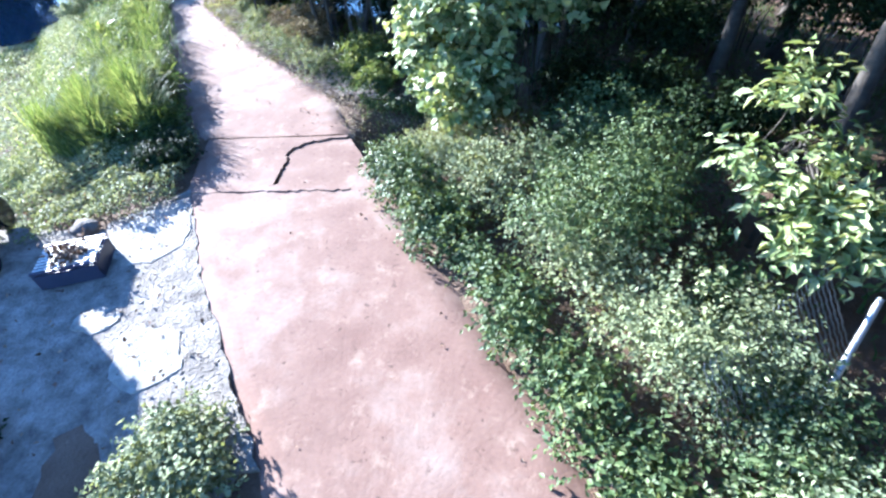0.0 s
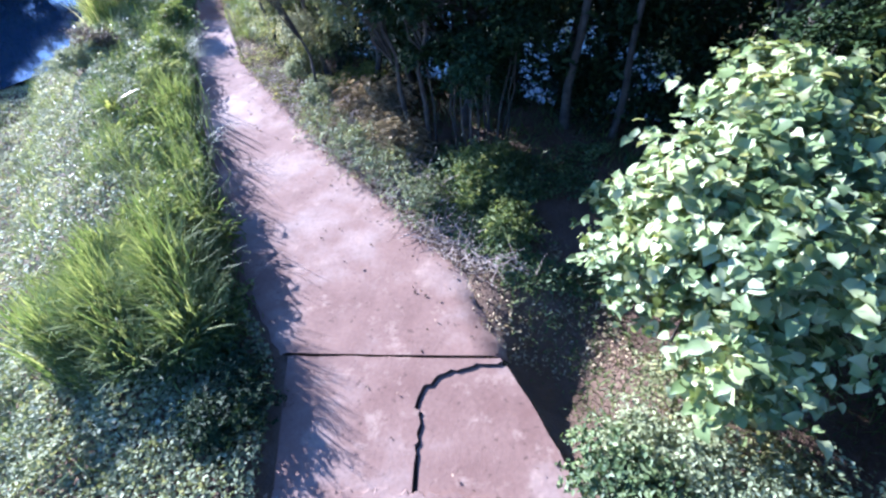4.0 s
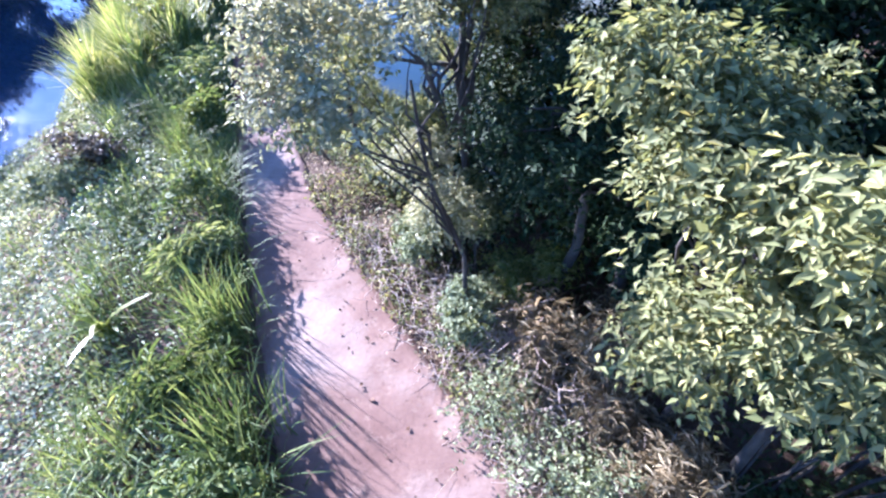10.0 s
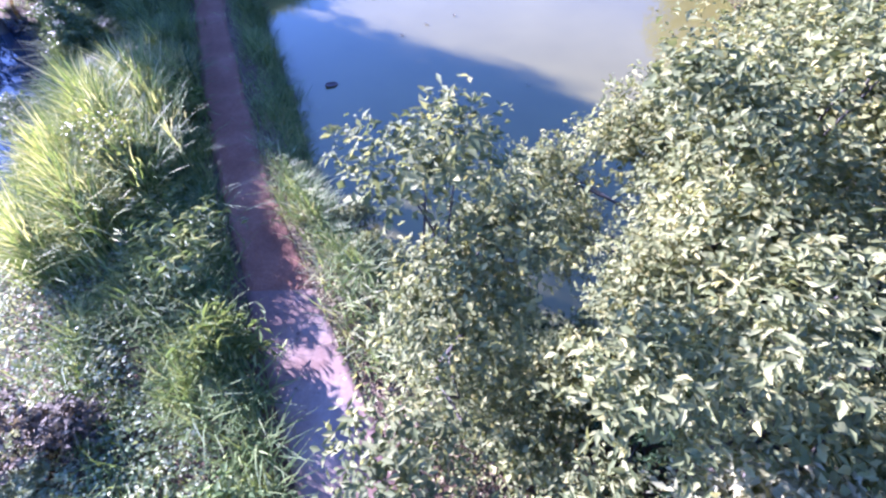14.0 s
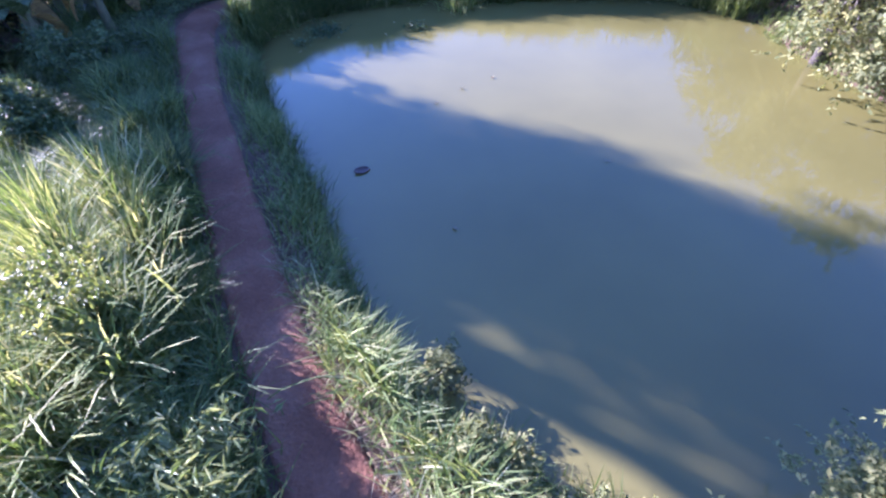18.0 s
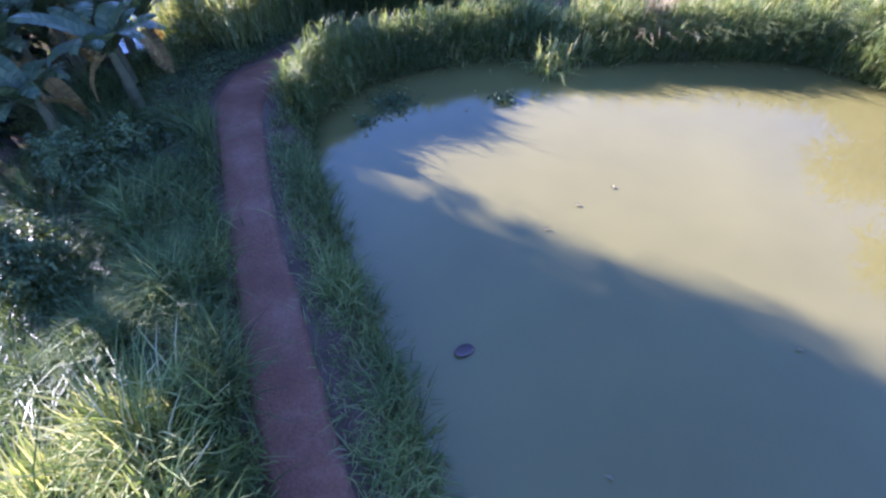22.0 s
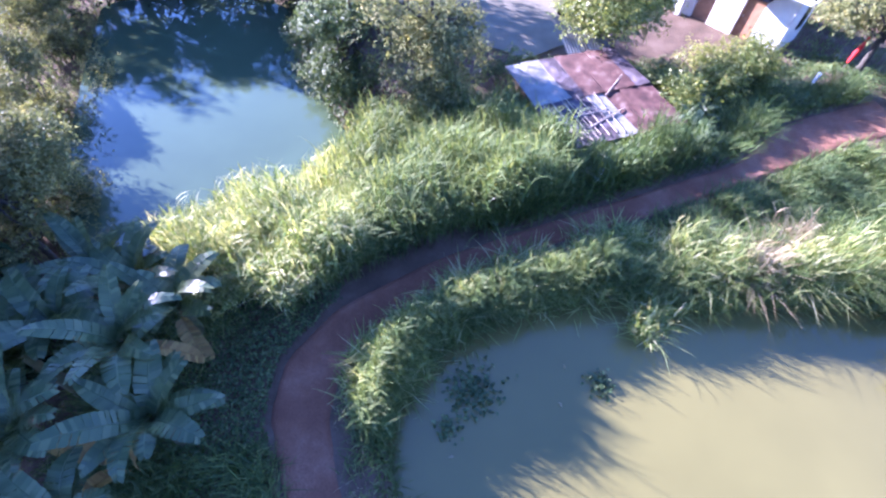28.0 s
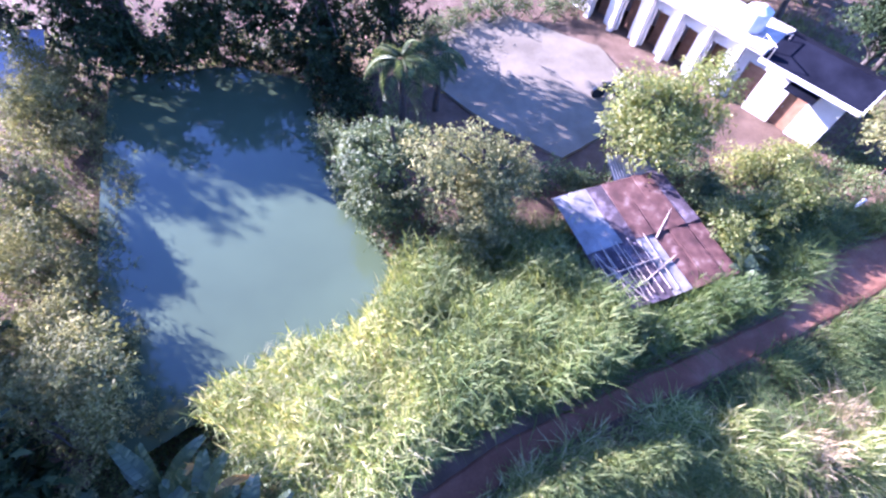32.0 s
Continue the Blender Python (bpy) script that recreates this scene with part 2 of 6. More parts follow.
def blades(p, height, width, az, bend, levels=3):
    """Grass blades: tapering strips that bend over. p: roots (n, 3)."""
    n = len(p)
    d = np.stack([np.cos(az), np.sin(az), 0 * az], 1)
    s = np.stack([-np.sin(az), np.cos(az), 0 * az], 1)
    v = np.empty((n, 2 * levels + 1, 3), np.float32)
    for k in range(levels + 1):
        u = k / levels
        out = (bend * u * u)[:, None] * height[:, None] * d
        up = (height * (u - 0.45 * bend * u * u))[:, None] * np.array([0, 0, 1.0])
        c = p + out + up
        if k == levels:
            v[:, 2 * k] = c
        else:
            w = (width * (1 - 0.55 * u) * (0.75 + 0.8 * u if u < 0.4 else 1.0))[:, None] * 0.5
            v[:, 2 * k], v[:, 2 * k + 1] = c - s * w, c + s * w
    f = []
    for k in range(levels - 1):
        f += [(2 * k, 2 * k + 1, 2 * k + 3), (2 * k, 2 * k + 3, 2 * k + 2)]
    f.append((2 * levels - 2, 2 * levels - 1, 2 * levels))
    f = np.array(f, np.int32)
    tris = (f[None] + (np.arange(n) * (2 * levels + 1))[:, None, None]).reshape(-1, 3)
    return v.reshape(-1, 3), tris


def leaves(p, d, nrm, length, width, heart=False):
    """Leaves folded along the midrib. p: stalk ends; d: directions; nrm: upper sides."""
    n = len(p)
    d = unit(d)
    s = unit(np.cross(d, nrm))
    up = np.cross(s, d)
    L, W = length[:, None], width[:, None]
    if heart:
        prof = [(0, 0, 0), (-0.05, 0.5, 0.10), (0.35, 0.56, 0.13), (0.75, 0.26, 0.02), (1, 0, -0.22), (0.75, -0.26, 0.02), (0.35, -0.56, 0.13), (-0.05, -0.5, 0.10), (0.45, 0, 0)]
        f = [(0, 1, 8), (1, 2, 8), (2, 3, 8), (3, 4, 8), (4, 5, 8), (5, 6, 8), (6, 7, 8), (7, 0, 8)]
    else:
        prof = [(0, 0, 0), (0.42, 0.5, 0.12), (1, 0, -0.12), (0.42, -0.5, 0.12)]
        f = [(0, 2, 1), (0, 3, 2)]
    v = np.stack([p + d * L * a + s * W * b + up * L * c for a, b, c in prof], 1).astype(np.float32)
    f = np.array(f, np.int32)
    tris = (f[None] + (np.arange(n) * len(prof))[:, None, None]).reshape(-1, 3)
    return v.reshape(-1, 3), tris


def rand_unit(n):
    return unit(RNG.normal(size=(n, 3)))


def crown_points(blobs, n, hollow=0.5, gap=0.35):
    """Points in the outer shells of ellipsoid blobs (x, y, z, rx, ry, rz), with gaps; and the way out."""
    b = np.array(blobs, float)
    w = (b[:, 3] * b[:, 4] + b[:, 3] * b[:, 5] + b[:, 4] * b[:, 5])
    i = RNG.choice(len(b), size=int(n * 1.8), p=w / w.sum())
    o = rand_unit(len(i))
    o[:, 2] = np.where(o[:, 2] < -0.35, -o[:, 2], o[:, 2])
    f = hollow + (1 - hollow) * RNG.random(len(i)) ** 0.55
    lump = 1 + 0.22 * np.sin(o[:, 0] * 5.1 + i * 1.7) * np.sin(o[:, 1] * 4.3 + i * 0.9 + o[:, 2] * 3.7)
    p = b[i, :3] + o * b[i, 3:] * (f * lump)[:, None]
    q = np.sin(p[:, 0] * 4.1 + 1.3) + np.sin(p[:, 1] * 3.7 + 0.4) + np.sin(p[:, 2] * 4.9)
    keep = q + RNG.normal(0, 0.7, len(i)) > -1.2 + gap
    return p[keep][:n], o[keep][:n]


def leaf_mass(blobs, n, size, material, name, aspect=0.45, heart=False, hollow=0.5, gap=0.35, droop=0.35, inner=8):
    """Leaves set along short sprigs that leave the shells of the blobs, so that the outline is ragged."""
    per, n, size = 9, int(n * 0.78), size * 1.07
    sp, o = crown_points(blobs, max(4, n // per), hollow, gap)
    k = len(sp)
    reach = np.array([b[3] for b in blobs]).mean()
    ln = RNG.uniform(0.25, 1.0, k) * (0.42 * reach + 2.2 * size)
    ax = unit(o + RNG.normal(0, 0.55, (k, 3)) + np.array([0, 0, 0.25]))
    u = (np.arange(per) + RNG.random((k, per))) / per
    p = sp[:, None] + ax[:, None] * (ln[:, None] * u)[..., None] + RNG.normal(0, 0.25 * size, (k, per, 3))
    p[..., 2] -= 0.18 * (ln[:, None] * u ** 2)
    p, o = p.reshape(-1, 3), np.repeat(o, per, 0)
    axis = np.repeat(ax, per, 0)
    m = len(p)
    nrm = unit(o * 0.5 + np.array([0, 0, 0.8]) + RNG.normal(0, 0.5, (m, 3)))
    d = rand_unit(m) + axis * 0.7
    d[:, 2] -= droop
    d = d - nrm * (d * nrm).sum(1, keepdims=True)
    lf = size * RNG.uniform(0.55, 1.4, m)
    v, f = leaves(p, d, nrm, lf, lf * aspect * RNG.uniform(0.8, 1.2, m), heart)
    # broad inner leaves close the heart of the mass
    core = [(b[0], b[1], b[2], b[3] * 0.72, b[4] * 0.72, b[5] * 0.72) for b in blobs]
    ci, co = crown_points(core, max(4, n // inner), 0.1, -0.8)
    cn = unit(co * 0.4 + np.array([0, 0, 0.9]) + RNG.normal(0, 0.5, co.shape))
    cd = np.cross(cn, rand_unit(len(ci)))
    cl = min(size, 0.22) * RNG.uniform(1.2, 2.0, len(ci)) if size > 0.15 else size * RNG.uniform(1.3, 2.4, len(ci))
    cl = np.minimum(cl, max(0.12, size)) if size > 0.065 else size * RNG.uniform(1.0, 1.5, len(ci))
    v, f = joined([(v, f), leaves(ci, cd, cn, cl, cl * 0.7, heart)])
    return mesh_np(name, v, f, material, heart)


def tube(points, radii, sides=7):
    """A tapering tube along points: verts and quads split into triangles."""
    pts, v, f = [Vector(p) for p in points], [], []
    for k, p in enumerate(pts):
        t = (pts[min(k + 1, len(pts) - 1)] - pts[max(k - 1, 0)]).normalized()
        a = t.orthogonal().normalized()
        bb = t.cross(a)
        for s in range(sides):
            g = 2 * math.pi * s / sides
            v.append(p + (a * math.cos(g) + bb * math.sin(g)) * radii[k])
    for k in range(len(pts) - 1):
        for s in range(sides):
            i, j = k * sides + s, k * sides + (s + 1) % sides
            f += [(i, j, j + sides), (i, j + sides, i + sides)]
    return np.array(v, np.float32), np.array(f, np.int32)


def wander(a, b, steps, jitter):
    a, b = Vector(a), Vector(b)
    out = []
    for k in range(steps + 1):
        u = k / steps
        j = jitter * math.sin(math.pi * u)
        out.append(a.lerp(b, u) + Vector((random.uniform(-j, j), random.uniform(-j, j), 0)))
    return out


# ---- plan ----
# left and right edge of the way, going away from the start
LEFT = [(0.6, -4), (-1.3, 2.3), (-3.2, 5.1), (-4.3, 7.2), (-4.7, 9.0), (-5.8, 10.4), (-6.8, 12.0), (-7.7, 13.8), (-8.8, 16.0), (-9.7, 18.0), (-11.0, 21.0), (-11.9, 23.0),
        (-13.1, 26.0), (-14.5, 30.0), (-15.3, 32.5), (-15.75, 34.0), (-15.6, 35.1), (-14.6, 36.3), (-12.3, 37.5), (-9.6, 38.4), (-7.0, 39.2), (-3.2, 40.4), (-0.6, 42.2), (3.0, 43.2)]
RIGHT = [(3.8, -4), (1.8, 2.3), (0.35, 5.0), (-0.9, 7.2), (-1.8, 9.0), (-2.25, 10.4), (-3.6, 12.0), (-5.2, 13.8), (-6.9, 16.0), (-8.4, 18.0), (-9.9, 21.0), (-10.9, 23.0),
         (-12.1, 26.0), (-13.6, 30.0), (-14.3, 32.5), (-14.6, 33.8), (-14.4, 34.9), (-13.3, 36.1), (-11.6, 37.0), (-9.6, 37.7), (-6.7, 38.5), (-3.2, 39.6), (0.8, 41.0), (3.4, 41.6)]
POND_Z, LEFT_Z, NORTH_Z = -0.5, -1.5, -1.0
POND = [(-9.3, 22.4), (-10.1, 23.6), (-10.9, 25.8), (-11.7, 28.0), (-12.5, 30.2), (-13.1, 32.0), (-13.35, 33.6), (-13.0, 34.6), (-11.9, 35.4), (-10.0, 36.1), (-8.2, 36.3), (-6.0, 35.8),
        (-3.0, 35.8), (-0.5, 35.2), (0.9, 33.2), (0.9, 31.0), (1.5, 27.6), (4.2, 22.6), (6.5, 17.5), (3.5, 15.4), (0.5, 16.2), (-3.0, 18.0), (-6.3, 20.0), (-7.8, 21.4)]
POND_LEFT = [(-17.2, 22.0), (-18.6, 27.0), (-19.4, 31.0), (-22.5, 33.5), (-25.0, 33.6), (-26.6, 31.0), (-26.2, 24.0), (-24.4, 18.0), (-22.0, 17.0), (-19, 19)]
POND_NORTH = [(-21.3, 38.4), (-23.0, 43.0), (-24.3, 47.5), (-25.6, 52.6), (-21.0, 53.2), (-17.9, 52.0), (-17.2, 47.3), (-15.6, 44.2), (-14.6, 42.8), (-15.2, 41.5), (-17.2, 40.6), (-19.2, 39.8)]


def seg_dist(x, y, line, closed):
    """Distance to a polyline, and on which side the nearest piece sees the point (+1 left)."""
    a = np.array(line, float)
    b = np.roll(a, -1, 0) if closed else a[1:]
    a = a if closed else a[:-1]
    best, side = np.full(x.shape, 1e9), np.ones(x.shape)
    for (ax, ay), (bx, by) in zip(a, b):
        dx, dy = bx - ax, by - ay
        u = np.clip(((x - ax) * dx + (y - ay) * dy) / (dx * dx + dy * dy), 0, 1)
        d = np.hypot(x - ax - u * dx, y - ay - u * dy)
        near = d < best
        side = np.where(near, np.sign(dx * (y - ay) - dy * (x - ax)), side)
        best = np.where(near, d, best)
    return best, side


def inside(x, y, poly):
    c = np.zeros(x.shape, bool)
    for (ax, ay), (bx, by) in zip(poly, poly[1:] + poly[:1]):
        c ^= ((ay > y) != (by > y)) & (x < (bx - ax) * (y - ay) / (by - ay + 1e-12) + ax)
    return c


def depth_in(x, y, poly):
    d, _ = seg_dist(x, y, poly, True)
    return np.where(inside(x, y, poly), d, -d)


def smooth(a, b, x):
    u = np.clip((x - a) / (b - a), 0, 1)
    return u * u * (3 - 2 * u)


def off_path(x, y):
    """Distances outside the way: to the left of it, to the right of it; both below zero on it."""
    dl, sl = seg_dist(x, y, LEFT, False)
    dr, sr = seg_dist(x, y, RIGHT, False)
    return dl * sl, -dr * sr


def ground_z(x, y):
    x, y = np.asarray(x, float), np.asarray(y, float)
    l, r = off_path(x, y)
    north = (y > 37.0) & (x > -15.5)
    z = np.where(l > 0, np.where(north, -1.0 * smooth(0.8, 4.5, l), -1.7 * smooth(1.8, 6.5, l)), 0.0)
    z = np.where((l < 0) & (r < 0), -0.12 * smooth(0.0, 0.25, np.minimum(-l, -r)), z)
    z = np.where((r > 0) & ~(l > 0), -0.25 * smooth(0.3, 2.0, r), z)
    z = z + 0.07 * np.sin(x * 1.3 + 0.5) * np.sin(y * 1.1) * smooth(0.2, 2, np.maximum(l, r)) + 0.04 * np.sin(x * 3.1 + y * 2.3) * smooth(0.1, 1, np.maximum(l, r))
    for poly, lvl, deep in ((POND, POND_Z, 0.9), (POND_LEFT, LEFT_Z, 0.9), (POND_NORTH, NORTH_Z, 0.9)):
        s = smooth(-0.7, 0.7, depth_in(x, y, poly))
        z = z * (1 - s) + (lvl - deep) * s
    z = z - 0.6 * np.exp(-((x + 0.9) ** 2 / 0.5 + (y - 9.0) ** 2 / 0.9))
    z = np.where((y > 46.5) & (x > -13.5) & (x < 8), z * 0 - 1.0, z)
    return z


def on_ground(xy, sink=0.02):
    xy = np.asarray(xy, float)
    return np.concatenate([xy, (ground_z(xy[:, 0], xy[:, 1]) - sink)[:, None]], 1)


# ---- ground, way and water ----
gx = np.concatenate([-600 + 0 * np.arange(1), [-300, -150, -90, -65, -50, -42], np.arange(-36, 14.01, 0.3), [17, 22, 30, 45, 70, 120, 250, 600]])
gy = np.concatenate([[-600, -250, -100, -45, -25, -14], np.arange(-8, 64.01, 0.3), [68, 74, 84, 100, 130, 200, 350, 700]])
GX, GY = np.meshgrid(gx, gy)
GZ = ground_z(GX.ravel(), GY.ravel())
gi = np.arange(GX.size).reshape(GX.shape)
quads = np.stack([gi[:-1, :-1], gi[:-1, 1:], gi[1:, 1:], gi[1:, :-1]], -1).reshape(-1, 4)
tagged(new("ground", mesh_np("ground", np.stack([GX.ravel(), GY.ravel(), GZ], 1), quads, M_SOIL, True)), "dark earth ground sloping from the path to the ponds", "ground", kind="structure")


def resample(line, step):
    a = np.array(line, float)
    s = np.r_[0, np.cumsum(np.hypot(*np.diff(a, axis=0).T))]
    u = np.linspace(0, s[-1], int(s[-1] / step))
    out = np.stack([np.interp(u, s, a[:, k]) for k in (0, 1)], 1)
    for _ in range(3):
        out[1:-1] = (out[:-2] + 2 * out[1:-1] + out[2:]) / 4
    return out


def strip(left, right, across, lift, wear, ragged):
    """A way between two edges, worn hollow in the middle, with uneven rims."""
    n = max(len(left), len(right))
    u = np.linspace(0, 1, n)
    lft = np.stack([np.interp(u, np.linspace(0, 1, len(left)), left[:, k]) for k in (0, 1)], 1)
    rgt = np.stack([np.interp(u, np.linspace(0, 1, len(right)), right[:, k]) for k in (0, 1)], 1)
    k = np.linspace(-0.06, 1.06, across)
    e = ragged * (np.sin(np.arange(n) * 0.9) + np.sin(np.arange(n) * 0.37 + 1))[:, None]
    P = lft[:, None] * (1 - k)[None, :, None] + rgt[:, None] * k[None, :, None]
    P[:, 0] += e * 0.5 * unit(lft - rgt)
    P[:, -1] += np.roll(e, 3) * 0.5 * unit(rgt - lft)
    z = lift - wear * np.sin(np.pi * np.clip(k, 0, 1))[None] + 0.008 * np.sin(P[..., 0] * 7) * np.sin(P[..., 1] * 6)
    z = z + 0 * P[..., 0]
    z[:, 0] = z[:, -1] = -0.12
    i = np.arange(n * across).reshape(n, across)
    q = np.stack([i[:-1, :-1], i[:-1, 1:], i[1:, 1:], i[1:, :-1]], -1).reshape(-1, 4)
    return np.concatenate([P, z[..., None]], -1).reshape(-1, 3), q


def both_edges(i, j, n):
    """Matching stations on both edges between corners i and j of the plan."""
    a, b = np.array(LEFT[i:j + 1]), np.array(RIGHT[i:j + 1])
    u, v = np.linspace(0, 1, n), np.linspace(0, 1, j - i + 1)
    ea, eb = (np.stack([np.interp(u, v, e[:, k]) for k in (0, 1)], 1) for e in (a, b))
    for e in (ea, eb):
        for _ in range(n // 30):
            e[1:-1] = (e[:-2] + 2 * e[1:-1] + e[2:]) / 4
    return ea, eb


ea, eb = both_edges(9, len(LEFT) - 1, 290)
v, q = strip(ea, eb, 11, 0.03, 0.05, 0.05)
tagged(new("path", mesh_np("path", v, q, M_PATH, True)), "worn red dirt footpath between grass verges", "path", kind="structure")


def water(name, poly, z, material, label):
    c = np.mean(poly, 0)
    p = np.array(poly)
    p = resample(list(map(tuple, np.vstack([p, p[:1]]))), 0.4)
    p = p + unit(p - c) * 0.5
    bm = bmesh.new()
    bm.faces.new([bm.verts.new((x, y, z)) for x, y in p[:-1]])
    me = bpy.data.meshes.new(name)
    bm.to_mesh(me)
    bm.free()
    me.materials.append(material)
    return tagged(new(name, me), label, "water", kind="structure")


water("water", POND, POND_Z, M_POND, "still murky beige pond water reflecting the sky")
water("water", POND_LEFT, LEFT_Z, M_POND3, "dark blue still pond water below the embankment")
water("water", POND_NORTH, NORTH_Z, M_POND2, "greenish pond water reflecting sky and trees")

# ---- vegetation ----
def grass_field(name, label, box, n, mask, height, width, bend, material, levels=2, tuft=0, spread=0.12, wave=0.35):
    x0, y0, x1, y1 = box
    xy = np.stack([RNG.uniform(x0, x1, n), RNG.uniform(y0, y1, n)], 1)
    l, r = off_path(xy[:, 0], xy[:, 1])
    xy = xy[mask(xy[:, 0], xy[:, 1], l, r)]
    lean = RNG.uniform(0, 2 * np.pi, len(xy))
    if tuft:
        lean = np.repeat(lean, tuft)
        xy = np.repeat(xy, tuft, 0) + RNG.normal(0, spread, (len(xy) * tuft, 2))
    p = on_ground(xy)
    m = len(p)
    patch = 0.75 + wave * np.sin(xy[:, 0] * 2.3 + 1 + 0.8 * np.sin(xy[:, 1])) * np.sin(xy[:, 1] * 1.7 + 0.6 * np.sin(xy[:, 0] * 1.1)) + 0.15 * np.sin(xy[:, 0] * 5 + xy[:, 1] * 4)
    hgt = RNG.uniform(*height, m) * np.maximum(patch, 0.12)
    v, f = blades(p, hgt, RNG.uniform(*width, m), lean + RNG.normal(0, 1.1, m), RNG.uniform(*bend, m), levels)
    return tagged(new(name, mesh_np(name, v, f, material)), label, "grass", kind="stuff")


def cane_mesh(roots, height, leaf, per=13):
    """Upright leafy stalks: thin stems with arching blades set along them."""
    n = len(roots)
    az, tilt = RNG.uniform(0, 6.283, n), RNG.uniform(0.02, 0.28, n)
    lean = np.stack([np.cos(az) * tilt, np.sin(az) * tilt, 0 * az + 1], 1)
    stem = blades(roots, height, np.full(n, 0.016), az, tilt, 2)
    u = (np.arange(per) + RNG.random((n, per))) / per * 0.8 + 0.2
    at = roots[:, None] + lean[:, None] * (height[:, None] * u)[..., None] * 0.95
    m = n * per
    ln = leaf * RNG.uniform(0.6, 1.3, m)
    lv = blades(at.reshape(-1, 3), ln, RNG.uniform(0.016, 0.034, m) * leaf / 0.45, RNG.uniform(0, 6.283, m), RNG.uniform(0.25, 1.1, m), 3)
    return joined([stem, lv])


def canes(name, label, box, n, mask, height, material, leaf=0.45):
    x0, y0, x1, y1 = box
    xy = np.stack([RNG.uniform(x0, x1, n), RNG.uniform(y0, y1, n)], 1)
    l, r = off_path(xy[:, 0], xy[:, 1])
    xy = xy[mask(xy[:, 0], xy[:, 1], l, r)]
    lump = 0.85 + 0.25 * np.sin(xy[:, 0] * 2.1 + 1) * np.sin(xy[:, 1] * 1.9)
    v, f = cane_mesh(on_ground(xy), RNG.uniform(*height, len(xy)) * lump, leaf)
    return tagged(new(name, mesh_np(name, v, f, material)), label, "reeds", kind="stuff")


def carpet(name, label, box, n, mask, size, material, height, aspect=0.6):
    """Low leafy creepers hugging the ground in humps."""
    x0, y0, x1, y1 = box
    xy = np.stack([RNG.uniform(x0, x1, n), RNG.uniform(y0, y1, n)], 1)
    l, r = off_path(xy[:, 0], xy[:, 1])
    keep = mask(xy[:, 0], xy[:, 1], l, r)
    xy, l, r = xy[keep], l[keep], r[keep]
    p = on_ground(xy, 0)
    if height == 0:
        p[:, 2] = np.where((l < 0) & (r < 0), 0.062, 0.085)
    m = len(p)
    hump = 0.5 + 0.3 * np.sin(xy[:, 0] * 2.3 + 0.6) * np.sin(xy[:, 1] * 2.0 + 0.3) + 0.2 * np.sin(xy[:, 0] * 5.1) * np.sin(xy[:, 1] * 4.4)
    p[:, 2] += height * hump * RNG.random(m) ** 0.4
    nrm = unit(np.array([0, 0, 0.9]) + RNG.normal(0, 0.5, (m, 3)))
    d = rand_unit(m)
    d = d - nrm * (d * nrm).sum(1, keepdims=True)
    ln = RNG.uniform(size * 0.6, size * 1.4, m)
    v, f = leaves(p, d, nrm, ln, ln * aspect)
    return tagged(new(name, mesh_np(name, v, f, material)), label, "ground cover", kind="stuff")


def shrub(label, blobs, n, size, material, aspect=0.45, stems=6, heart=False, name="shrub", gap=0.35, group="", hollow=0.35):
    """A bush: woody stems from the ground into a mass of leaves. blobs: x, y, height above its foot, rx, ry, rz."""
    b0 = np.mean([b[:2] for b in blobs], 0)
    z0 = float(ground_z(b0[0], b0[1]))
    e = thing(name, (b0[0], b0[1], z0), label, name, group)
    local = [(b[0] - b0[0], b[1] - b0[1], b[2], *b[3:]) for b in blobs]
    ch = []
    for k in range(max(stems, len(local))):
        b = local[k % len(local)]
        fx, fy = b[0] * 0.7 + random.uniform(-.1, .1), b[1] * 0.7 + random.uniform(-.1, .1)
        foot = (fx, fy, float(ground_z(b0[0] + fx, b0[1] + fy)) - z0 - 0.05)
        tip = (b[0] + random.uniform(-.5, .5) * b[3], b[1] + random.uniform(-.5, .5) * b[4], b[2] + random.uniform(0.1, .8) * b[5])
        ch.append(tube(wander(foot, tip, 4, 0.08), [0.022, 0.018, 0.014, 0.010, 0.005], 5))
    tagged(part("woody_base", mesh_np("woody_base", *joined(ch), M_BARK), e), kind="stuff")
    part("foliage", leaf_mass(local, n, size, material, "foliage", aspect, heart, hollow, gap), e)
    return e


def tree(label, base, top, trunk_r, blobs, n, size, material, aspect=0.45, lean=(0, 0), heart=False, gap=0.35, group="", hollow=0.4, inner=8):
    """A tree: tapering trunk, limbs to each mass of its crown, leaves."""
    z0 = float(ground_z(base[0], base[1])) - 0.1
    e = thing("tree", (base[0], base[1], z0), label, "tree", group)
    tz = top - z0
    ch = [tube(wander((0, 0, 0), (lean[0], lean[1], tz), 6, 0.12), [trunk_r * (1.25 if k == 0 else 1 - 0.11 * k) for k in range(7)], 9)]
    local = [(b[0] - base[0], b[1] - base[1], b[2] - z0, *b[3:]) for b in blobs]
    for b in local:
        s = random.uniform(0.45, 0.9)
        st = (lean[0] * s, lean[1] * s, tz * s)
        for _ in range(2):
            tip = (b[0] + random.uniform(-.5, .5) * b[3], b[1] + random.uniform(-.5, .5) * b[4], b[2] + random.uniform(-.2, .7) * b[5])
            ch.append(tube(wander(st, tip, 4, 0.2), [trunk_r * 0.42 * (1 - 0.2 * k) for k in range(5)], 4))
    part("trunk", mesh_np("trunk", *joined(ch), M_BARK, True), e)
    part("crown", leaf_mass(local, n, size, material, "crown", aspect, heart, hollow, gap, inner=inner), e)
    return e


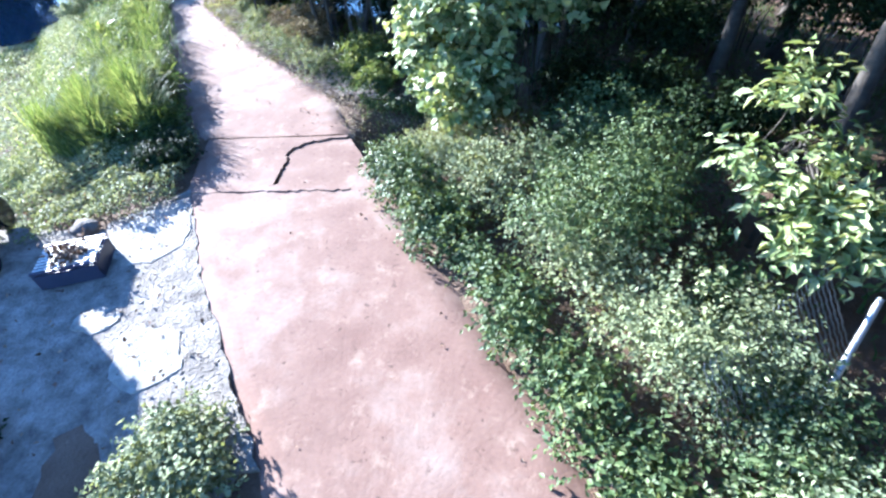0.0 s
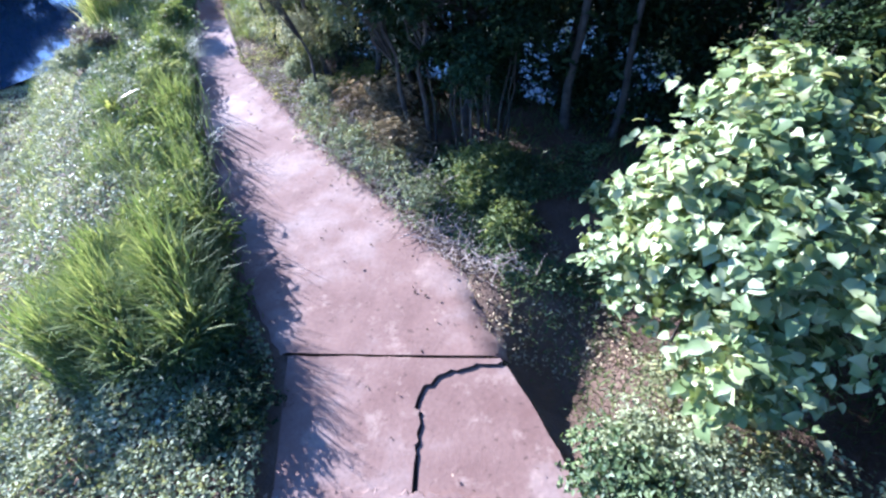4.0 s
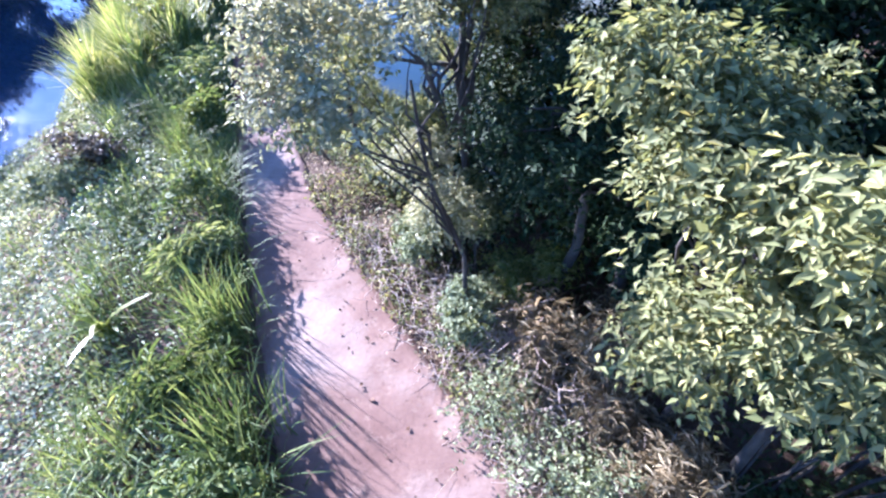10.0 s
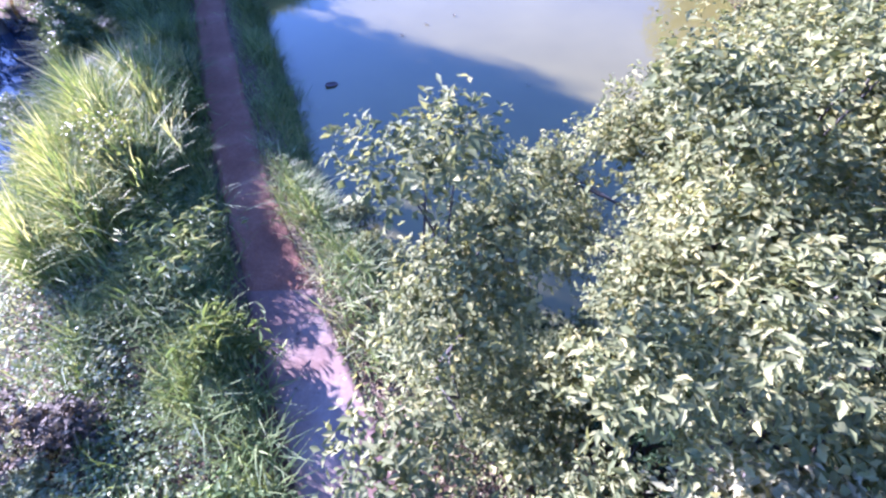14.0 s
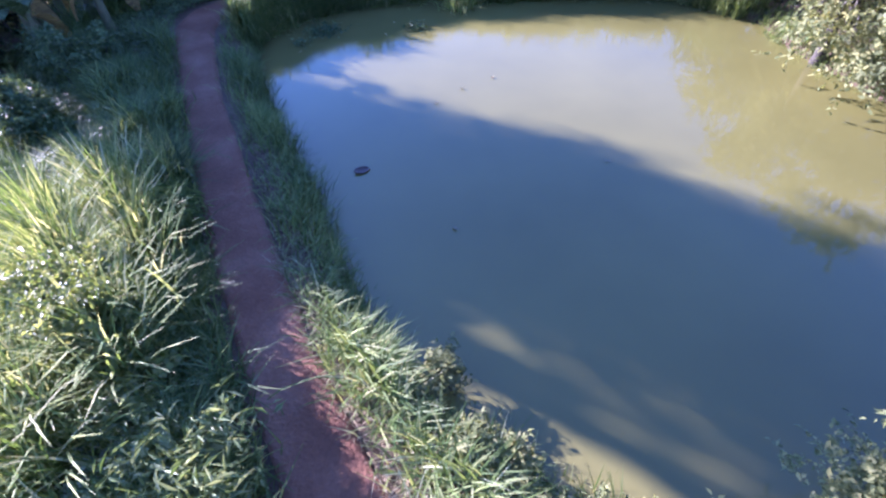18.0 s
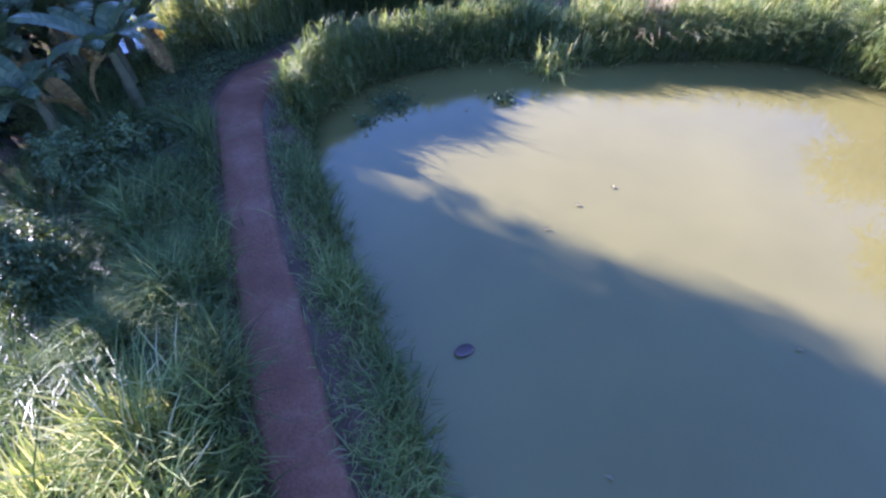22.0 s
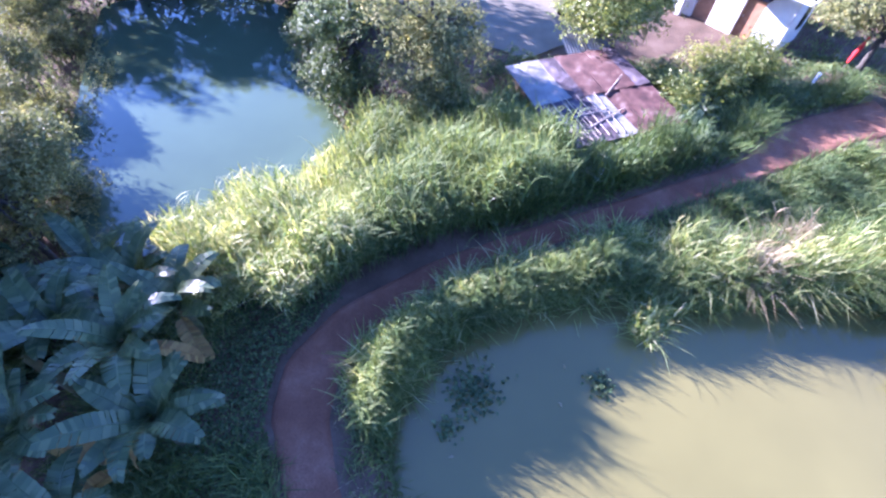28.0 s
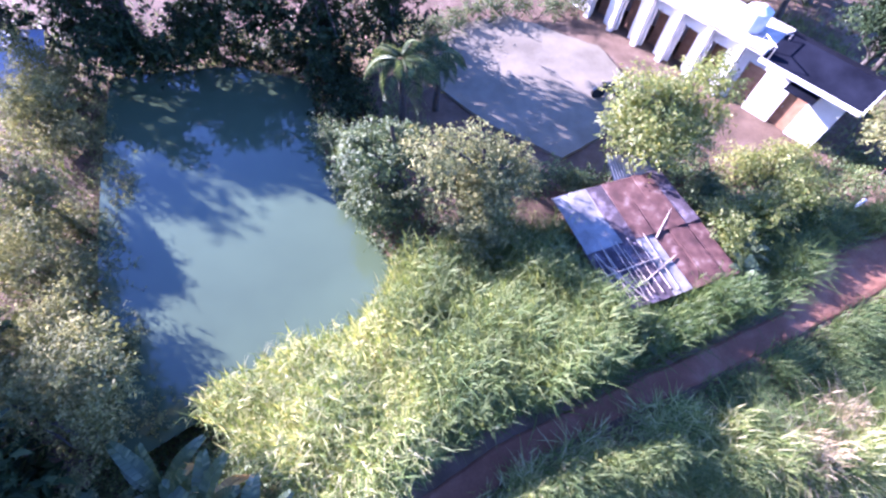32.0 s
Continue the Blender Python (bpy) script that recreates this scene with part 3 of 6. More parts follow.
def puff(c, r, k, flat=0.7, spread=0.75):
    """A ragged group of k blobs within r of c."""
    out = []
    for _ in range(k):
        d = Vector((random.gauss(0, 1), random.gauss(0, 1), random.gauss(0, 0.8))).normalized() * random.uniform(0.35, 1.15) * r * spread
        s = r * random.uniform(0.24, 0.56)
        out.append((c[0] + d.x, c[1] + d.y, c[2] + d.z * flat, s, s, s * 0.85))
    return out


def along(points, k, r, z, jitter=0.3):
    """Blobs strung along a line of the plan."""
    p = resample(points, 0.2)
    out = []
    for u in np.linspace(0, len(p) - 1, k):
        x, y = p[int(u)]
        s = r * random.uniform(0.7, 1.25)
        out.append((x + random.uniform(-jitter, jitter), y + random.uniform(-jitter, jitter), z * random.uniform(0.7, 1.2), s, s, s * random.uniform(0.7, 1.1)))
    return out


# verges and banks
pond_gap = lambda x, y: depth_in(x, y, POND)
grass_field("grass", "bright green tall grass along the path's verge", (-19, 8, -4, 37.5), 26000, lambda x, y, l, r: (l > 0.06) & (l < 2.3) & (y > 9.4) & ~((y > 36.2) & (x > -15.2)) & ((y < 33.4) | (l > 1.4)), (0.3, 0.85), (0.010, 0.022), (0.3, 0.9), M_GRASS, 3, 3, wave=0.7)
carpet("weeds", "leafy green weeds among the verge grass", (-19, 9, -4, 33), 60000, lambda x, y, l, r: (l > 0.25) & (l < 2.6) & (np.sin(x * 2.7 + 0.4) * np.sin(y * 2.2) > -0.45), 0.06, M_LEAF, 0.6)
carpet("weeds", "silvery weeds sprinkled through the verge grass", (-16, 9.5, -5, 26), 26000, lambda x, y, l, r: (l > 0.35) & (l < 3.2) & (np.sin(x * 1.9 + 2) * np.sin(y * 1.6 + 1) > -0.1), 0.06, M_VINE, 0.75)
carpet("weeds", "low weeds at the path's bend", (-20, 32.8, -14.5, 38), 26000, lambda x, y, l, r: (l > 0.1) & (l < 4), 0.07, M_LEAF, 0.3)
grass_field("grass", "low green weeds and grass on the embankment", (-24, 3, -4, 37), 36000, lambda x, y, l, r: (l > 1.5) & (l < 8) & (y > 7.5) & (depth_in(x, y, POND_LEFT) < -0.1), (0.2, 0.6), (0.012, 0.024), (0.3, 1.0), M_GRASS, 2, 2, wave=0.7)
# Embankment shade is partly coloured into these blades.
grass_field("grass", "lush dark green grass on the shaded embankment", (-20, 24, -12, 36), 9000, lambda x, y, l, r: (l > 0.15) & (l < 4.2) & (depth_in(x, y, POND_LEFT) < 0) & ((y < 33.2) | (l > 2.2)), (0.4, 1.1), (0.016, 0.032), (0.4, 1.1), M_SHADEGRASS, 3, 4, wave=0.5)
carpet("creepers", "silvery green creepers covering the embankment slope", (-22, 4, -4.8, 26), 150000, lambda x, y, l, r: (l > 1.3 + 0.7 * np.sin(y * 1.3)) & (l < 9) & (y > 7.0 + 0.25 * (x + 5)) & (depth_in(x, y, POND_LEFT) < -0.1), 0.075, M_CREEP, 0.45)
carpet("weeds", "grey-green weeds at the foot of the embankment by the crate", (-12, 4.5, -4.0, 9.5), 42000, lambda x, y, l, r: (l > 0.12) & (y > np.interp(x, [-9, -6.4, -5.4, -4.8, -4.3], [6.0, 5.9, 6.45, 6.5, 7.0])), 0.06, M_SILV, 0.5)
bank = lambda x, y, l, r: (r > 0.06) & (l < 0) & (pond_gap(x, y) < 0.15) & (pond_gap(x, y) > -1.9) & (y > 19.5) & (x < 2)
grass_field("grass", "green grass on the pond's bank", (-15, 18, 3, 40), 26000, lambda x, y, l, r: bank(x, y, l, r) & (pond_gap(x, y) > -0.95), (0.3, 0.7), (0.014, 0.026), (0.4, 1.0), M_GRASS, 3, 4)
grass_field("grass", "fresh green grass leaning over the pond's edge", (-14.6, 22, -8.5, 35), 9000, lambda x, y, l, r: (r > 0.25) & (pond_gap(x, y) > -0.55) & (pond_gap(x, y) < 0.06), (0.35, 0.8), (0.016, 0.03), (0.35, 0.95), M_GRASS, 3, 4)
grass_field("grass", "thick bright green grass beside the dirt path", (-17.5, 19, -11, 31.5), 7000, lambda x, y, l, r: (l > 0.12) & (l < 2.6), (0.45, 1.0), (0.016, 0.03), (0.3, 0.9), M_GRASS, 3, 4, wave=0.5)
grass_field("dry_grass", "straw coloured dry grass beside the dirt path", (-15, 18, 3, 40), 16000, lambda x, y, l, r: bank(x, y, l, r) & ((r < 0.55) | (y < 25)) & (y < 39), (0.12, 0.42), (0.008, 0.016), (0.5, 1.2), M_DRY, 2, 3)
grass_field("dry_grass", "trodden brown grass and straw on the sunlit bank", (-11.6, 20, -7.5, 25.8), 5000, lambda x, y, l, r: (r > 0.03) & (r < 0.95) & (pond_gap(x, y) < 0), (0.12, 0.4), (0.008, 0.016), (0.5, 1.3), M_DRY, 2, 3)
grass_field("grass", "yellow-green grass on the bank at the path's bend", (-15, 32, 3, 40), 12000, lambda x, y, l, r: bank(x, y, l, r) & (y > 34.2), (0.45, 0.95), (0.018, 0.034), (0.5, 1.1), M_REED, 3, 4)
reedy = lambda x, y, l, r: (l > 0.4) & (l < 6.0) & (x > -20.4) & (x < -8.6) & (y > 36.0 + 0.5 * (x < -16.5)) & (depth_in(x, y, POND_NORTH) < 0.1)
canes("reeds", "tall sunlit yellow-green reeds beside the path", (-20.5, 35.5, -12.5, 44.5), 7500, lambda x, y, l, r: reedy(x, y, l, r) & (RNG.random(x.shape) < 0.8) & (x < -14.1 + 0.4 * np.sin(y * 3)) & (0.6 * x + 0.8 * y > 19.4) & (RNG.random(x.shape) < 0.35 + 0.65 * smooth(0.2, 1.2, l)), (0.9, 1.75), M_REED)
canes("reeds", "tall green canes between the reeds and the shed", (-15.2, 36.5, -8.6, 44), 4300, lambda x, y, l, r: reedy(x, y, l, r) & (x > -14.5 + 0.4 * np.sin(y * 3)), (1.1, 2.0), M_GRASS, 0.5)
carpet("weeds", "dark weeds along the second pond's near bank", (-20, 39, -12, 45), 9000, lambda x, y, l, r: (np.abs(depth_in(x, y, POND_NORTH)) < 0.7), 0.09, M_LEAF, 0.5)
canes("reeds", "tall dense reeds at the path's bend", (-17.5, 36.4, -14.0, 39.6), 1900, lambda x, y, l, r: (l > 0.4) & (l < 2.6) & (0.6 * x + 0.8 * y > 19.5), (1.3, 2.0), M_REED)
canes("reeds", "dark green leafy canes beside the shed", (-13, 38.4, -8.6, 43), 1500, lambda x, y, l, r: (l > 0.5) & (l < 4) & (x < -8.9 - 0.2 * (y - 40)), (1.2, 2.2), M_GRASS, 0.55)
canes("reeds", "dark green canes along the path's edge", (-13.5, 36.5, -4, 41), 3000, lambda x, y, l, r: (l > 0.3) & (l < 1.3) & (x > -13.5), (1.1, 1.8), M_SHADEGRASS, 0.4)
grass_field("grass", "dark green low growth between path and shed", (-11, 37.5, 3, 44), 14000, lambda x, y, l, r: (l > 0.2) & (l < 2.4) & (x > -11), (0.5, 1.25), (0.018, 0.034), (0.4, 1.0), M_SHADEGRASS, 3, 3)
grass_field("grass", "green grass between the path and the far hedge", (-4, 36, 14, 48), 16000, lambda x, y, l, r: (r > 0.1) & (pond_gap(x, y) < 0), (0.3, 0.8), (0.016, 0.03), (0.4, 1.0), M_GRASS, 3, 3)
# Tree shade is also in the darker blade colour here.
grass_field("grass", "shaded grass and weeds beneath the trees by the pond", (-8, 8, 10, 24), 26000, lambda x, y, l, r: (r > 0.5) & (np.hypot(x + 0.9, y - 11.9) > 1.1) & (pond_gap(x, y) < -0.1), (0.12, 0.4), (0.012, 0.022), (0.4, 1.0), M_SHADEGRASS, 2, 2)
grass_field("grass", "rough grass round the yard and the second pond", (-32, 37, 8, 57), 20000, lambda x, y, l, r: (l > 2.2) & (depth_in(x, y, POND_NORTH) < 0) & ~((y > 47) & (x > -13) & (x < 3)) & ~((x > -9.5) & (x < -3.5) & (y < 46)), (0.2, 0.6), (0.02, 0.035), (0.3, 1.0), M_GRASS, 2, 3)
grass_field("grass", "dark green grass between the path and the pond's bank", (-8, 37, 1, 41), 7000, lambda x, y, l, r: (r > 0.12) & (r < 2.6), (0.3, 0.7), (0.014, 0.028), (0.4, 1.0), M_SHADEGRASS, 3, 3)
carpet("weeds", "low weeds below the bananas", (-22.5, 35.5, -16, 40.5), 26000, lambda x, y, l, r: (l > 2) & (depth_in(x, y, POND_NORTH) < 0.2), 0.08, M_LEAF, 0.5)
carpet("leaf_litter", "brown leaf litter strewn along the path's edge", (-10, 9, 3, 22), 46000, lambda x, y, l, r: (r > -0.5 * RNG.random(x.shape) ** 2) & (r < 1.9) & (y > 9.0) & (pond_gap(x, y) < 0), 0.055, M_DRY, 0.16)
carpet("leaf_litter", "scattered dead leaves lying on the concrete", (-9, 1, 2, 18), 3200, lambda x, y, l, r: (l < -0.1) & (r < -0.1) & (RNG.random(x.shape) < np.exp(r * 1.6) * (0.25 + 0.75 * smooth(8, 11, y))), 0.055, M_DEAD, 0.0)

carpet("weeds", "olive weeds and dry stalks crowding the path's edge", (-9.5, 14.2, -4.4, 20.5), 15000, lambda x, y, l, r: (r > -0.12 * RNG.random(x.shape)) & (r < 1.4) & (np.sin(x * 3.1 + y) * np.sin(y * 2.4) > -0.5), 0.06, M_OLIVE, 0.4)
# start of the way: hedge of small leaves, dry bush, creeper-hung bushes
shrub("dense small-leaved green hedge beside the concrete way", along([(2.35, 1.7), (1.6, 3.2), (0.85, 4.8), (0.1, 6.2), (-0.75, 7.6)], 14, 0.45, 0.25, 0.1), 20000, 0.06, M_LEAF, 0.6)
shrub("tangled grey-green bush of fine leaves", along([(3.6, 2.4), (2.7, 4.2), (1.8, 5.8), (0.7, 7.4)], 12, 0.72, 0.62, 0.25), 30000, 0.05, M_SILV, 0.5)
shrub("grey-green bush with dry twigs among its leaves", puff((2.6, 6.2, 1.2), 1.6, 13), 27000, 0.05, M_LEAF, 0.5)
shrub("fine-leaved grey bush behind the hedge", puff((1.0, 8.2, 0.7), 1.2, 8), 12000, 0.05, M_OLIVE, 0.5)
shrub("small-leaved green bush beside the concrete way", along([(3.2, 0.8), (3.9, 2.6), (3.6, 4.0)], 7, 0.65, 0.45), 12000, 0.06, M_LEAF, 0.6)
shrub("low bush with small green leaves", puff((-2.35, 2.2, 0.3), 0.7, 7), 8000, 0.055, M_SILV, 0.6)
# Near-black leaves: this bush carries its shade in the leaf colour.
shrub("low dark bush in shade", puff((-4.6, 1.9, 0.4), 0.9, 5), 5000, 0.07, M_SHADELEAF, 0.5)
shrub("bush smothered by a pale broad-leaved vine", [(x + 0.25, y - 0.25, z, rx, ry, rz) for x, y, z, rx, ry, rz in ((-0.05, 9.2, 2.2, 0.6, 0.7, 0.7), (0.2, 9.6, 2.6, 0.8, 0.8, 0.55), (0.9, 10.4, 3.0, 0.9, 0.9, 0.6),
    (0.9, 9.2, 2.4, 0.9, 0.8, 0.8), (0.4, 8.9, 1.4, 0.7, 0.7, 0.8), (1.6, 9.6, 2.8, 0.8, 0.8, 0.6), (-0.1, 10.2, 1.5, 0.7, 0.8, 1.0))], 20000, 0.108, M_VINE, 0.85, heart=True)
# Right part of the vine bush, its shade painted as near-black leaves.
shrub("leaves behind the vine-hung bush with shade in their dark colour", [(2.05, 10.95, 3.0, 0.9, 0.9, 0.6), (2.85, 11.55, 2.7, 0.9, 0.9, 0.7)], 6000, 0.09, M_SHADELEAF, 0.6)
shrub("silvery low bush beside the slab", puff((-0.1, 7.7, 0.4), 0.85, 7), 10000, 0.05, M_SILV, 0.5)
tree("slender tree with drooping pale green leaves", (4.8, 5.9), 2.1, 0.05, puff((4.2, 5.3, 1.6), 0.75, 5) + puff((4.8, 4.5, 1.1), 0.75, 4) + [(4.2, 5.6, 2.2, 0.35, 0.35, 0.35)], 3600, 0.145, M_VINE, 0.38)
# Added canopy, crowns above the view: it only keeps sky light off the ground.
for x, y, z in ((8.2, 7.6, 7.4), (6.0, 10.8, 7.6), (8.4, 12.8, 7.8), (11.4, 9.6, 8.0), (10.8, 4.6, 7.4), (5.0, 13.4, 7.6), (2.6, 12.6, 7.4), (13.6, 13.6, 7.8), (6.4, 7.4, 7.4), (6.8, 3.0, 7.6), (7.6, 3.4, 7.4), (7.4, 0.4, 7.6), (6.2, -0.8, 7.8), (12.6, 6.4, 7.6), (0.2, 16.6, 7.8), (3.4, 16.8, 7.6), (6.6, 16.4, 7.8), (10.0, 15.6, 7.6)):
    tree("tall tree added with an unseen high crown to shade the wood", (x, y), z, 0.16, puff((x, y, z), 3.2, 10, 0.3) + puff((x, y, z - 0.5), 3.0, 8, 0.25), 4500, 0.46, M_SHADELEAF, 0.6, gap=-0.6, group="dark shade trees")
# Added eastern row that blocks light from the horizon.
for k in range(14):
    x, y = 14.5 + 1.4 * math.sin(k * 2.3), -9 + 2.3 * k
    tree("dark tree added to block low sky light behind the fence", (x, y), 5.2, 0.2, puff((x, y, 5.0), 2.6, 10, 1.0) + puff((x, y, 2.0), 2.4, 9, 1.0), 4200, 0.3, M_SHADELEAF, 0.6, gap=-0.6, group="dark forest trees")
# Added row behind the camera's start, there to cut low sky light.
for k in range(6):
    x, y = 3.4 + 2.1 * k, -5.6 + 0.8 * math.sin(k * 1.9)
    tree("unseen dark tree added to block light behind the start", (x, y), 5.2, 0.2, puff((x, y, 5.0), 2.4, 10, 1.0) + puff((x, y, 2.0), 2.2, 9, 1.0), 4200, 0.3, M_SHADELEAF, 0.6, gap=-0.6, group="dark forest trees")
for x, y, z, r in ((8.6, 10.6, 2.0, 1.8), (5.2, 12.0, 1.0, 1.2), (7.6, 13.0, 2.2, 1.7), (11.4, 8.6, 2.4, 1.9)):
    # Undergrowth gets its deep shade from the near-black leaf colour.
    shrub("deep shaded undergrowth below the trees", puff((x, y, z), r, 9), 7000, 0.11, M_SHADELEAF, 0.5, group="shaded undergrowth")
grass_field("grass", "dense clump of tall bright green grass", (-9, 8.2, -4.6, 12.5), 5200, lambda x, y, l, r: (l > 0.6) & (l < 2.8) & (np.hypot(x + 6.9, y - 10.0) < 1.5), (1.0, 1.55), (0.016, 0.03), (0.15, 0.6), M_GRASS, 4, 4, wave=0.2)
# Near side of the tall clump, its shade painted as darker blades.
shrub("tall leafy weeds at the slab's edge, coloured as the clump's shaded side", puff((-5.85, 9.0, 0.15), 0.5, 8) + puff((-6.5, 9.1, 0.2), 0.55, 6), 5500, 0.14, M_SHADEGRASS, 0.16, name="grass_clump", group="verge clumps")
shrub("low dark weeds in the hollow beside the slab", puff((-5.1, 8.2, 0.1), 0.6, 7, 0.6), 5000, 0.06, M_SHADELEAF, 0.5)

# Added row that stops a sun streak on the soil; leaves coloured shade-dark.
shrub("low shade-dark undergrowth added to block sun beside the vine", along([(2.6, 11.0), (3.6, 10.4), (4.8, 9.6), (6.2, 8.6)], 8, 0.65, 0.5), 9000, 0.10, M_SHADELEAF, 0.5)
carpet("leaf_litter", "dead leaves and dirt on the concrete floor by the crate", (-7.5, 2.5, -2, 7.2), 900, lambda x, y, l, r: (l > 0.05) & (RNG.random(x.shape) < 0.3 + 0.7 * smooth(5.5, 6.6, y)), 0.06, M_DEAD, 0.0)

# woods on the right of the way
tree("leafy tree with long pale leaves leaning over the path's edge", (-3.4, 14.5), 3.8, 0.06, puff((-4.2, 14.1, 3.8), 0.62, 9, 0.9) + [(-4.75, 14.4, 4.1, 0.33, 0.33, 0.28), (-4.5, 13.9, 3.9, 0.35, 0.35, 0.32), (-4.4, 13.65, 3.2, 0.36, 0.35, 0.34), (-4.25, 13.9, 2.6, 0.36, 0.36, 0.34), (-4.2, 13.45, 4.1, 0.34, 0.34, 0.3), (-4.15, 13.35, 3.5, 0.32, 0.32, 0.3)], 24000, 0.058, M_OLIVE, 0.42, lean=(-0.5, -0.3), gap=0.65)
# Shade side of the leaning tree, painted as a crown of near-black leaves.
tree("leafy tree with its neighbour's shade in the leaf colour", (-3.0, 13.9), 3.6, 0.06, puff((-3.1, 13.6, 3.1), 0.65, 8, 0.9), 9000, 0.06, M_SHADELEAF, 0.42)
tree("shade tree with grey trunk by the pond", (-0.1, 14.9), 5.8, 0.1, puff((0.2, 14.4, 5.6), 2.4, 12, 0.6), 15000, 0.11, M_SHADELEAF)
tree("shade tree with slim trunk by the pond", (0.9, 14.6), 5.8, 0.08, puff((2.6, 14.2, 5.6), 2.4, 12, 0.6), 15000, 0.11, M_SHADELEAF)
# This crown's shade is in its leaf colour.
tree("tree with shade-dark leaf colour and a grey trunk beside the bare earth", (-2.3, 14.9), 2.8, 0.08, puff((-1.9, 15.0, 2.7), 1.3, 13, 0.7) + puff((-1.4, 15.4, 2.2), 1.0, 5) + puff((-3.2, 13.9, 2.8), 0.7, 7), 24000, 0.08, M_SHADELEAF, 0.5, gap=0.2, lean=(0.3, 0.1))
tree("leafy tree with low dark branches", (-3.6, 16.4), 2.6, 0.1, puff((-3.8, 16.3, 2.0), 1.5, 9, 0.9), 11000, 0.09, M_SHADELEAF)
shrub("green weedy bush under the trees", puff((-2.0, 12.6, 0.35), 1.0, 8), 10000, 0.06, M_LEAF, 0.5)
shrub("sunlit green weeds and grass beside the bare earth", puff((-2.0, 12.35, 0.35), 0.7, 9) + puff((-1.35, 11.5, 0.25), 0.5, 6), 8500, 0.1, M_GRASS, 0.22)
shrub("heap of withered weeds and prunings", puff((-3.6, 13.6, 0.2), 0.8, 9, 0.4), 5000, 0.14, M_DRY, 0.09)
shrub("heap of withered weeds and prunings", puff((-4.5, 14.9, 0.25), 0.9, 9, 0.4), 6000, 0.14, M_DRY, 0.09)
shrub("yellow-green weeds among dry prunings", puff((-4.9, 16.3, 0.4), 0.6, 7), 4000, 0.07, M_YEL, 0.3)
carpet("weeds", "green weeds on the bare earth under the trees", (-3.4, 10.2, 0.6, 14), 16000, lambda x, y, l, r: (r > 0.3) & (np.hypot(x + 0.7, y - 11.6) > 0.8) & (np.sin(x * 2.1) * np.sin(y * 2.3) > -0.4), 0.07, M_LEAF, 0.4)
# Added screen: keeps sun off the wood floor and hides bright water.
for x, y in ((-1.0, 17.6), (1.0, 16.6), (2.8, 15.9), (4.6, 15.0), (6.6, 15.4)):
    tree("shade-dark tree added to screen the pond and block sun", (x, y), 3.4, 0.12, puff((x, y, 3.4), 1.8, 12, 0.7) + puff((x, y, 2.4), 1.6, 7, 0.9) + puff((x, y, 1.1), 1.4, 5, 1.0), 13000, 0.13, M_SHADELEAF, group="dark trees by the pond")
shrub("olive bush filling the space below the trees", puff((-5.9, 17.0, 1.0), 0.65, 8, 1.0), 8000, 0.055, M_OLIVE, 0.45)
# The thicket's shade is coloured into its leaves.
shrub("shaded leafy thicket hiding the pond", along([(-5.2, 18.0), (-4.4, 17.7), (-3.4, 17.4), (-2.2, 17.8)], 9, 0.8, 1.8, 0.3) + puff((-4.0, 18.0, 3.0), 0.9, 6) + puff((-5.7, 18.6, 1.6), 0.6, 5, 1.0) + [(-5.3, 19.0, 2.5, 0.5, 0.5, 0.5), (-5.0, 18.6, 3.2, 0.45, 0.45, 0.45)], 21000, 0.07, M_SHADELEAF, 0.5)
shrub("dark bush between the trunks", puff((2.4, 15.0, 0.7), 1.2, 8), 8000, 0.08, M_SHADELEAF, 0.5)
shrub("dark bush between the trunks", puff((0.4, 15.9, 0.5), 1.1, 8), 8000, 0.08, M_SHADELEAF, 0.5)
shrub("dark bush between the trunks", puff((-1.6, 16.4, 0.6), 1.1, 8), 8000, 0.08, M_SHADELEAF, 0.5)
# Added branches that cover lit ground; their colour stands for shade.
shrub("low shade-coloured branches added over the bare earth", puff((-2.5, 13.5, 2.2), 0.8, 8) + puff((-1.5, 14.0, 2.4), 0.8, 6), 12000, 0.07, M_SHADELEAF, 0.5)
for x, y, r in ((-4.5, 14.35, 0.55), (-5.1, 15.35, 0.5), (-3.9, 13.4, 0.45)):
    n = 420
    pp = on_ground(np.array([x, y]) + RNG.normal(0, r * 0.55, (n, 2)))
    stalk = blades(pp - [x, y, 0], RNG.uniform(0.2, 0.75, n), RNG.uniform(0.006, 0.014, n), RNG.uniform(0, 6.283, n), RNG.uniform(0.6, 1.7, n), 4)
    twigs = []
    for _ in range(70):
        a = Vector((random.gauss(0, r * 0.5), random.gauss(0, r * 0.5), random.uniform(0.05, 0.35)))
        g, ln = random.uniform(0, 6.28), random.uniform(0.25, 0.7)
        b = a + Vector((ln * math.cos(g), ln * math.sin(g), random.uniform(-0.12, 0.3)))
        twigs.append(tube(wander(a, b, 4, 0.06), [0.008, 0.007, 0.006, 0.005, 0.003], 4))
    heap = thing("brush_heap", (x, y, 0), "heap of dry pruned twigs and straw beside the path", "branches", "heaps of prunings")
    part("brushwood", mesh_np("brushwood", *joined(twigs), M_TWIG), heap)
    part("straw", mesh_np("straw", *stalk, M_DRY), heap)
n = 9
pp = on_ground(np.array([-10.45, 15.2]) + RNG.normal(0, 0.06, (n, 2)))
ob = new("broad_leaved_plant", mesh_np("broad_leaved_plant", *blades(pp - [-10.45, 15.2, 0], RNG.uniform(0.6, 0.95, n), RNG.uniform(0.07, 0.11, n), RNG.uniform(0, 6.283, n), RNG.uniform(0.4, 1.0, n), 6), M_YEL))
ob.location = (-10.45, 15.2, 0)
